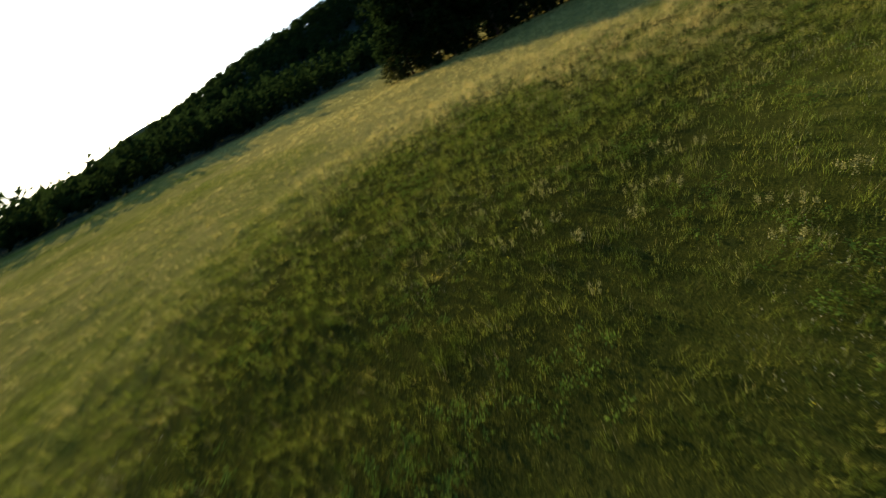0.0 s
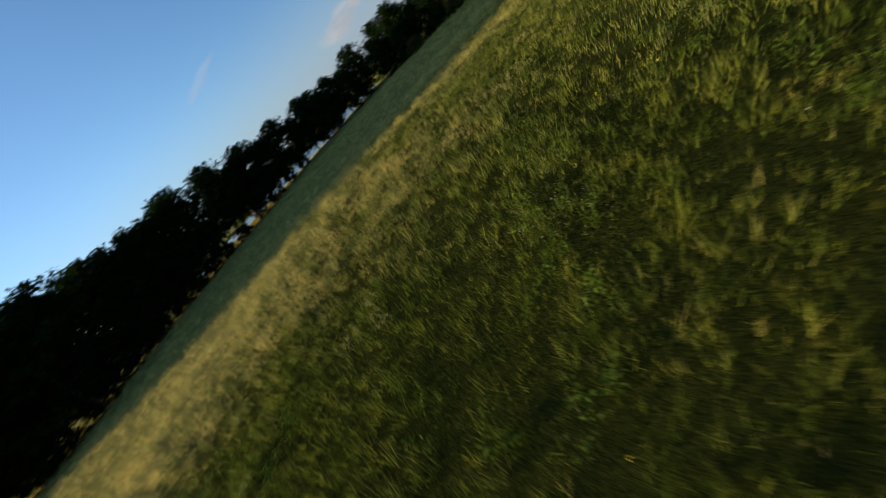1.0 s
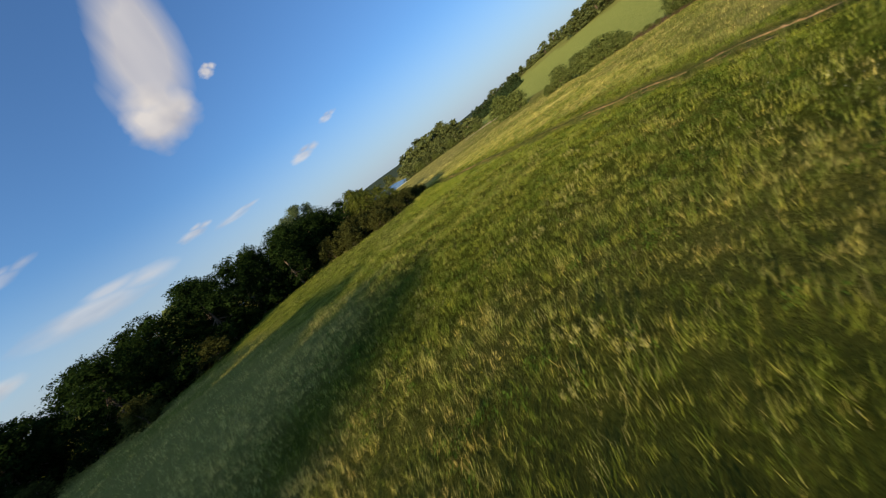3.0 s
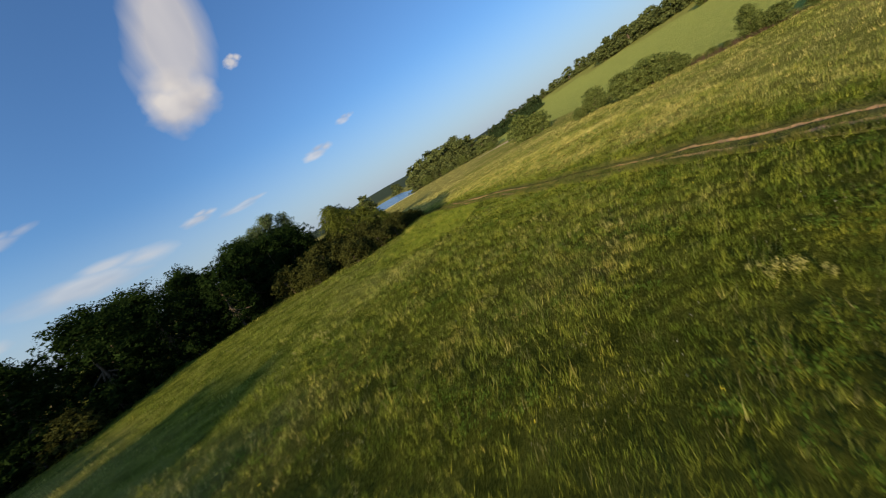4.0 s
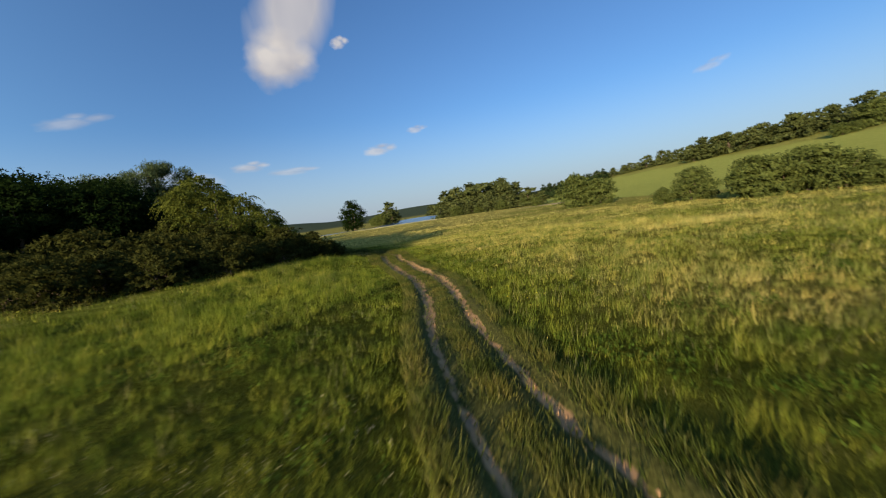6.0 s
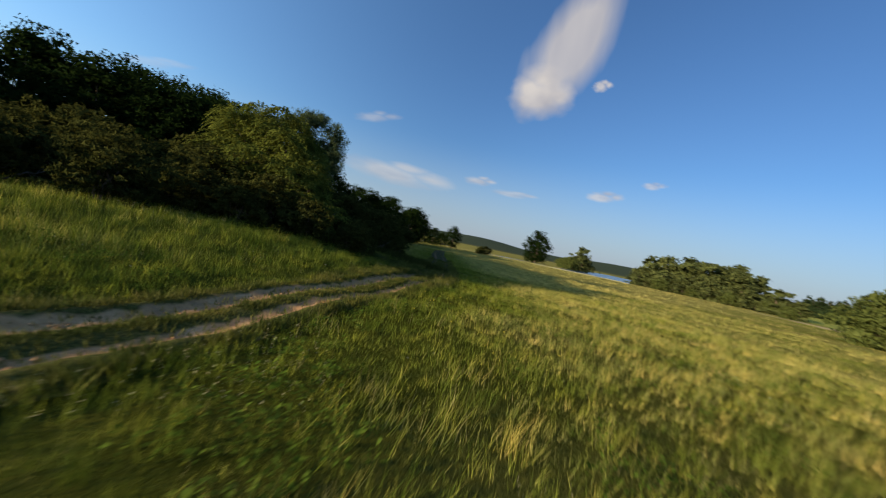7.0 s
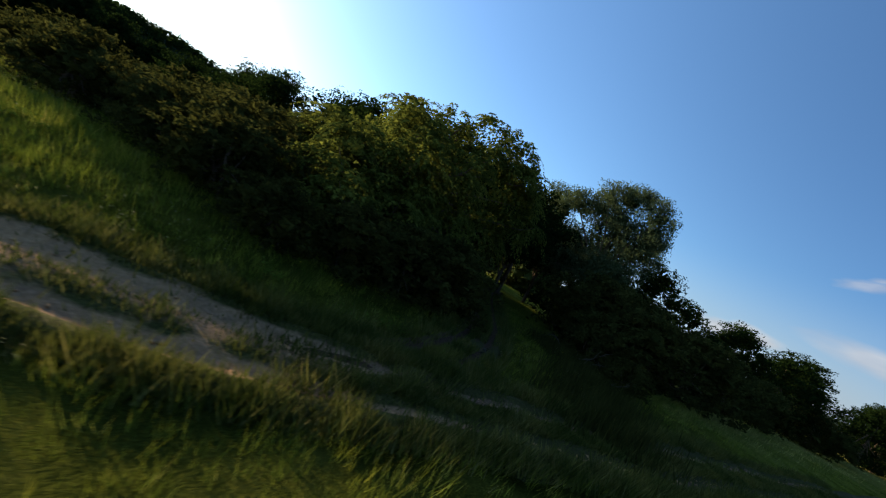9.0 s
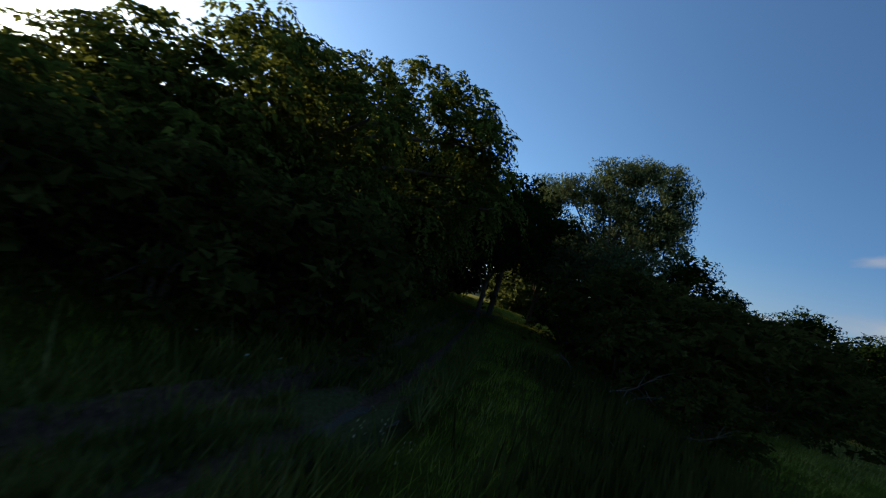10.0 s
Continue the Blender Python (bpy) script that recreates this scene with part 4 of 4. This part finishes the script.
blades("meadow_grass", 1, 0, 9, 520000, 0.42, 0.0098, GRASS, "tall green meadow grass with straw-coloured stems", kite=False)
blades("meadow_grass", 2, 9, 24, 430000, 0.42, 0.0165, GRASS, "tall green meadow grass with straw-coloured stems", 0.12, kite=False)
blades("far_grass", 4, 75, 240, 130000, 0.3, 0.11, GRASS, "distant golden-green meadow grass", 0.8, keep=lambda x, y, r: (hill_way(x, y) < 5) & (x < 130) & ~inside(x, y, LAKE) & (line_distance(x, y, STREAM)[0] > 10), kite=False)
blades("meadow_grass", 3, 24, 75, 300000, 0.4, 0.032, GRASS, "tall green meadow grass with straw-coloured stems", 0.25, kite=False)


blades("bank_grass", 6, 4, 24, 1200000, 0.56, 0.017, GRASS, "tall golden grass on the bank between track and bushes", 0.1, keep=lambda x, y, r: (x < -11) & (y > 14) & (y < 53) & (line_distance(x, y, TRACK)[1] < 0) & (line_distance(x, y, TRACK)[0] > 1.8) & (x > -31 - 0.5 * (y < 30)), kite=False)
blades("grass_stems", 5, 0, 45, 80000, 0.56, 0.010, STEM, "thin straw-coloured flowering stems standing above the grass", 0.2, kite=False, lean=0.25)


def strip_grass(name, seed, n, line, low, high, offsets, tall, label):
    """Short grass along a track; offsets(rng, n) gives the distances from its middle."""
    rng = np.random.RandomState(seed)
    pts = np.array(line)
    run = np.concatenate([[0], np.cumsum(np.hypot(*np.diff(pts, axis=0).T))])
    s = rng.uniform(run[-1] * low, run[-1] * high, n)
    o = offsets(rng, n)
    cx, cy = np.interp(s, run, pts[:, 0]), np.interp(s, run, pts[:, 1])
    tx, ty = np.interp(s + .3, run, pts[:, 0]) - cx, np.interp(s + .3, run, pts[:, 1]) - cy
    ln = np.hypot(tx, ty) + 1e-9
    x, y = cx + ty / ln * o, cy - tx / ln * o
    clear = np.hypot(x + 34.2, y - 57.2) > 0.95          # not in the puddle
    clear &= (np.abs(o) > 0.95) | (y < 50.5) | (y > 56.4) | (rng.uniform(size=n) < 0.22) | (x < -27)
    x, y, o = x[clear], y[clear], o[clear]
    n = len(x)
    z = land(x, y) - 0.04
    h = tall * rng.uniform(0.3, 1.0, n) * (1 + 0.8 * (np.abs(o) > 1.3)) * (1.5 - 0.5 * step(14, 28, y) - 0.7 * step(9, 2, y) * (np.abs(o) < 1.2) + 0.45 * step(47, 54, y)) * (0.8 + 0.4 * waves(x, y, 1.6, 44))
    a, b = rng.uniform(0, 6.28, n), rng.uniform(0, 6.28, n)
    w = rng.uniform(0.010, 0.024, n)
    base = np.stack([x, y, z], 1)
    side = np.stack([np.cos(a) * w, np.sin(a) * w, 0 * w], 1)
    tip = base + np.stack([np.cos(b) * h * .5, np.sin(b) * h * .5, h], 1)
    q = np.stack([base - side, base + side, tip], 1).reshape(-1, 3)
    me = raw(name, q, np.arange(len(q)).reshape(-1, 3), GRASS_SHORT, {"dry": np.repeat(rng.uniform(0.0, 0.5, n), 3)})
    tagged(new(name, me), label, "grass", kind="stuff")


def track_offsets(rng, n):
    pick = rng.uniform(size=n)
    return np.where(pick < 0.5, rng.normal(0, 0.19, n), rng.choice([-1, 1], n) * np.where(pick < 0.97, rng.uniform(1.15, 1.85, n), rng.uniform(0.5, 1.0, n)))


def verge_offsets(rng, n):
    o = rng.uniform(-2.6, 2.2, n)
    return np.where((np.abs(np.abs(o) - 0.78) < 0.34) & (rng.uniform(size=n) < 0.95), o * 0.3, o)


def path_offsets(rng, n):
    o = rng.uniform(-1.5, 1.5, n)
    return np.where(np.abs(np.abs(o) - 0.55) < 0.16, o * 0.35, o)


strip_grass("track_grass", 41, 190000, TRACK, 0.470, 0.820, track_offsets, 0.23, "short trodden grass along the crown and edges of the track")
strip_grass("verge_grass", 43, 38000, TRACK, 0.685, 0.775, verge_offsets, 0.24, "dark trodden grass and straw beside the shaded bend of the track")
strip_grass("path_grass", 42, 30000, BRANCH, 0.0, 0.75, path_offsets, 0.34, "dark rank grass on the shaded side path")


def heads(name, seed, count, out, mat, size, height, per, label, patch, long=0.5):
    """Flower or seed heads on thin stalks, in drifts."""
    rng = np.random.RandomState(seed)
    x, y = rng.uniform(-45, 62, count * 6), rng.uniform(-95, 68, count * 6)
    d = line_distance(x, y, RUN)[0]
    ok = (d < out) & (waves(x, y, 11, patch) + 0.5 * waves(x, y, 3, patch + 1) > 0.55) & (line_distance(x, y, TRACK)[0] > 2.2)
    x, y = x[ok][:count], y[ok][:count]
    n = len(x)
    z = land(x, y)
    h = height * rng.uniform(0.6, 1.2, n)
    top = np.stack([x + rng.normal(size=n) * .08, y + rng.normal(size=n) * .08, z + h], 1)
    p = (top[:, None, :] + rng.normal(size=(n, per, 3)) * size * np.array([1, 1, long])).reshape(-1, 3)
    a = rng.normal(size=p.shape)
    a[:, 2] *= 0.4
    a /= np.linalg.norm(a, axis=1)[:, None]
    b = np.cross(a, rng.normal(size=p.shape))
    b /= np.linalg.norm(b, axis=1)[:, None]
    s = size * rng.uniform(0.35, 0.8, len(p))[:, None]
    q = np.stack([p - a * s, p + b * s, p + a * s, p - b * s], 1).reshape(-1, 3)
    me = raw(name, q, np.arange(len(q)).reshape(-1, 4), mat)
    return tagged(new(name, me), label, "wildflowers", kind="stuff")


heads("white_flowers", 51, 1800, 20, FLOWER_WHITE, 0.013, 0.40, 6, "drifts of creamy white wildflowers in the grass", 61)
heads("yellow_flowers", 52, 900, 22, FLOWER_YELLOW, 0.024, 0.42, 5, "scattered yellow wildflowers in the grass", 71)
heads("seed_heads", 53, 26000, 26, SEEDHEAD, 0.019, 0.44, 3, "feathery pale seed heads above the grass", 81, 3.0)


def herbs(name, seed, clumps, out, mat, label, patch, per=15):
    """Low broad-leaved plants among the grass, in patches; each leaf a bent kite that leans outwards."""
    rng = np.random.RandomState(seed)
    x, y = rng.uniform(-30, 58, clumps * 14), rng.uniform(-92, 62, clumps * 14)
    ok = (line_distance(x, y, RUN)[0] < out) & (waves(x, y, 6, patch) + 0.6 * waves(x, y, 1.8, patch + 1) > 0.5) & (line_distance(x, y, TRACK)[0] > 2.4)
    x, y = x[ok][:clumps], y[ok][:clumps]
    n = len(x)
    a = rng.uniform(0, 6.283, (n, per))
    r = rng.uniform(0.0, 0.16, (n, per))
    h = (0.14 + 0.3 * rng.uniform(size=(n, 1))) * rng.uniform(0.3, 1.0, (n, per))
    p = np.stack([x[:, None] + np.cos(a) * r, y[:, None] + np.sin(a) * r, land(x, y)[:, None] + h], 2)
    go = np.stack([np.cos(a), np.sin(a), rng.uniform(-0.3, 0.9, (n, per))], 2)
    side = np.stack([-np.sin(a), np.cos(a), rng.normal(size=(n, per)) * 0.3], 2)
    sz = rng.uniform(0.05, 0.12, (n, per, 1))
    q = np.stack([p, p + go * sz * 0.5 + side * sz * 0.26, p + go * sz - np.array([0, 0, 0.25]) * sz, p + go * sz * 0.5 - side * sz * 0.26], 2).reshape(-1, 3)
    me = raw(name, q, np.arange(len(q)).reshape(-1, 4), mat)
    return tagged(new(name, me), label, "herbs", kind="stuff")


LEAF_HERB = leaf_material("fresh green herb leaves", (0.045, 0.085, 0.011), (0.085, 0.14, 0.018), (0.14, 0.195, 0.03), 0.45)
herbs("meadow_herbs", 57, 6200, 17, LEAF_HERB, "patches of fresh green broad-leaved herbs among the grass", 85)


# ---- pale flowering weeds standing in the meadow ----
def weed(seed):
    """A tall meadow weed: a few thin stalks, each with a loose pale head."""
    rng = np.random.RandomState(seed)
    root = tagged(new("meadow_weed"), "tall meadow weed with loose creamy-green flower heads", "wild plant", "weeds in the meadow")
    for k in range(4):
        a, r = rng.uniform(0, 6.28), rng.uniform(0.05, 0.34)
        top = Vector((r * math.cos(a), r * math.sin(a), rng.uniform(0.38, 0.56)))
        v, f = [], []
        tube(v, f, [(top.x * .2, top.y * .2, -0.03), (top.x * .7, top.y * .7, top.z * .55), tuple(top)], [0.006, 0.005, 0.003], 4)
        stalk = part("stalk", raw("stalk", v, f, GRASS_SHORT), root)
        p = np.array(top) + rng.normal(size=(40, 3)) * np.array([0.035, 0.035, 0.07])
        u = rng.normal(size=p.shape)
        u /= np.linalg.norm(u, axis=1)[:, None]
        w = np.cross(u, rng.normal(size=p.shape))
        w /= np.linalg.norm(w, axis=1)[:, None]
        sz = rng.uniform(0.012, 0.026, len(p))[:, None]
        q = np.stack([p - u * sz, p + w * sz, p + u * sz, p - w * sz], 1).reshape(-1, 3)
        head = part("flower_head", raw("flower_head", q, np.arange(len(q)).reshape(-1, 4), WEED), stalk)
        tagged(head, "loose creamy-green flower head", kind="stuff")
    return root


WEED = plain_thin("creamy green florets", (0.14, 0.14, 0.036), (0.29, 0.27, 0.09))
_r = np.random.RandomState(33)
_spots = []
while len(_spots) < 130:
    q, off = _r.uniform(0, len(RUN) - 1.001), _r.normal() * 5.5
    (ax, ay), (bx, by) = RUN[int(q)], RUN[int(q) + 1]
    h = math.hypot(bx - ax, by - ay)
    x, y = ax + (bx - ax) * (q % 1) + (by - ay) / h * off, ay + (by - ay) * (q % 1) - (bx - ax) / h * off
    if float(line_distance(np.array(x), np.array(y), TRACK)[0]) > 2.4 and y < -4:
        for k in range(5):     # they stand in small drifts
            _spots.append((x + _r.normal() * 1.3, y + _r.normal() * 1.3, _r.uniform(0.8, 1.15)))
plant([weed(301), weed(302), weed(303)], _spots, 1.0, 14)


# ---- small things: puddles, stones, dead wood, reeds ----
def puddle(x, y, long, wide, turn, label):
    rng = np.random.RandomState(int(abs(x * 10)))
    bm = bmesh.new()
    ring = []
    for i in range(36):
        a = 6.2832 * i / 36
        r = 1 + 0.16 * math.sin(2 * a + 1) + 0.12 * math.sin(5 * a + rng.uniform(0, .6)) + rng.uniform(-.05, .05)
        u, v = long * r * math.cos(a), wide * r * math.sin(a)
        ring.append(bm.verts.new((u * math.cos(turn) - v * math.sin(turn), u * math.sin(turn) + v * math.cos(turn), 0)))
    bm.faces.new(ring)
    me = bpy.data.meshes.new("puddle")
    bm.to_mesh(me)
    bm.free()
    me.materials.append(PUDDLE)
    ob = new("puddle", me)
    ob.matrix_world = Matrix.Translation((x, y, float(land(x, y)) - 0.05))
    return tagged(ob, label, "puddle")


puddle(-34.2, 57.2, 0.95, 0.42, 2.9, "shallow muddy puddle in the shaded path, mirroring the sky")
puddle(13.3, -9.3, 0.9, 0.3, 2.0, "dark shallow puddle in a wheel rut")


def stones(name, pts, spread, count, seed, low, high, mat, label):
    """Loose stones and clods lying along a track."""
    rng = np.random.RandomState(seed)
    pts = np.array(pts)
    run = np.concatenate([[0], np.cumsum(np.hypot(*np.diff(pts, axis=0).T))])
    s = rng.uniform(run[-1] * low, run[-1] * high, count)
    o = rng.choice([-0.78, 0.78], count) + rng.normal(size=count) * spread
    cx, cy = np.interp(s, run, pts[:, 0]), np.interp(s, run, pts[:, 1])
    tx, ty = np.interp(s + .3, run, pts[:, 0]) - cx, np.interp(s + .3, run, pts[:, 1]) - cy
    ln = np.hypot(tx, ty) + 1e-9
    x, y = cx + ty / ln * o, cy - tx / ln * o
    z = land(x, y) - 0.06
    octa = np.array([(1, 0, 0), (0, 1, 0), (-1, 0, 0), (0, -1, 0), (0, 0, 0.8), (0, 0, -0.6)], float)
    tri = np.array([(0, 1, 4), (1, 2, 4), (2, 3, 4), (3, 0, 4), (1, 0, 5), (2, 1, 5), (3, 2, 5), (0, 3, 5)])
    size = 0.014 + 0.055 * rng.uniform(size=count) ** 4
    v = octa[None] * size[:, None, None] * rng.uniform(0.55, 1.3, (count, 6, 3)) + np.stack([x, y, z], 1)[:, None, :]
    f = tri[None] + 6 * np.arange(count)[:, None, None]
    me = raw(name, v.reshape(-1, 3), f.reshape(-1, 3), mat)
    return tagged(new(name, me), label, "stones", kind="stuff")


stones("loose_stones", TRACK, 0.2, 4200, 5, 0.443, 0.810, DIRT, "pale stones and dry clods loose in the wheel ruts")
stones("dark_clods", BRANCH, 0.5, 900, 6, 0.0, 0.7, DIRT_SHADED, "clods and stones on the side path, shade put into their colour")


def dead_branch(seed, x, y, z, size, turn):
    """A bare grey bough with side twigs, snagged in the bushes."""
    rng = np.random.RandomState(seed)
    v, f = [], []
    path = [(0, 0, 0)]
    for i in range(6):
        p = path[-1]
        path.append((p[0] + 0.38, p[1] + rng.normal() * .12, p[2] + 0.16 + rng.normal() * .12))
    tube(v, f, path, [0.045, 0.04, 0.034, 0.028, 0.02, 0.013, 0.005], 6)
    ob = new("dead_branch", raw("dead_branch", v, f, DEADWOOD, smooth=True))
    ob.matrix_world = Matrix.Translation((x, y, float(land(x, y)) + z)) @ Matrix.Rotation(turn, 4, 'Z') @ Matrix.Scale(size, 4)
    for i in range(1, 6):
        for k in range(2):
            p = path[i]
            d = Vector((rng.uniform(0.2, 1), rng.normal(), rng.normal() * .8)).normalized() * rng.uniform(.35, .8)
            m = (p[0] + d.x * .5, p[1] + d.y * .5, p[2] + d.z * .5 + .05)
            v, f = [], []
            tube(v, f, [p, m, (p[0] + d.x, p[1] + d.y, p[2] + d.z)], [0.016, 0.011, 0.003], 4)
            part("twig", raw("twig", v, f, DEADWOOD), ob)
    return tagged(ob, "bare grey dead branch with twigs under the bushes", "branch", "dead branches")


DEADWOOD = bark_material("bare grey deadwood", (0.05, 0.04, 0.03), (0.12, 0.10, 0.08))
for i, (x, y, z, size, turn) in enumerate([(-43.6, 60.8, 0.0, 1.0, 0.6), (-42.4, 61.2, 0.1, 0.9, 2.4), (-46.2, 60.4, 0.0, 1.1, -0.4), (-41.2, 61.8, 0.0, 0.8, 1.3), (-32.2, 47.4, 0.0, 1.2, 3.3), (-31.0, 31.6, 0.0, 1.2, 2.2)]):
    dead_branch(200 + i, x, y, z, size, turn)


def reeds(name, seed, pts, count, height, width, spread, mat, label):
    """Upright stems along a line."""
    rng = np.random.RandomState(seed)
    pts = np.array(pts)
    run = np.concatenate([[0], np.cumsum(np.hypot(*np.diff(pts, axis=0).T))])
    s = rng.uniform(0, run[-1], count)
    x, y = np.interp(s, run, pts[:, 0]) + rng.normal(size=count) * spread, np.interp(s, run, pts[:, 1]) + rng.normal(size=count) * spread
    base = np.stack([x, y, land(x, y) - 0.1], 1)
    h = height * rng.uniform(0.5, 1.2, count)
    a = rng.uniform(0, 6.28, count)
    side = np.stack([np.cos(a) * width, np.sin(a) * width, 0 * a], 1)
    tip = base + np.stack([rng.normal(size=count) * .15 * h, rng.normal(size=count) * .15 * h, h], 1)
    q = np.stack([base - side, base + side, tip], 1).reshape(-1, 3)
    return tagged(new(name, raw(name, q, np.arange(len(q)).reshape(-1, 3), mat)), label, "reeds", kind="stuff")


reeds("shore_reeds", 71, [(-150, 247), (-106, 275)], 2600, 0.7, 0.25, 2.2, SEEDHEAD, "pale dry reeds along the near lake shore")
reeds("fence_weeds", 72, [(42, 82.5), (50, 75), (56, 69)], 2500, 1.3, 0.05, 0.8, LEAF_DRY, "russet dry weeds along the foot of the field")
reeds("shaded_nettles", 73, [(-32.5, 61.5), (-40, 62.2), (-46, 59.5)], 7000, 0.8, 0.04, 1.1, LEAF_SHRUB, "dark green nettles beside the shaded path")
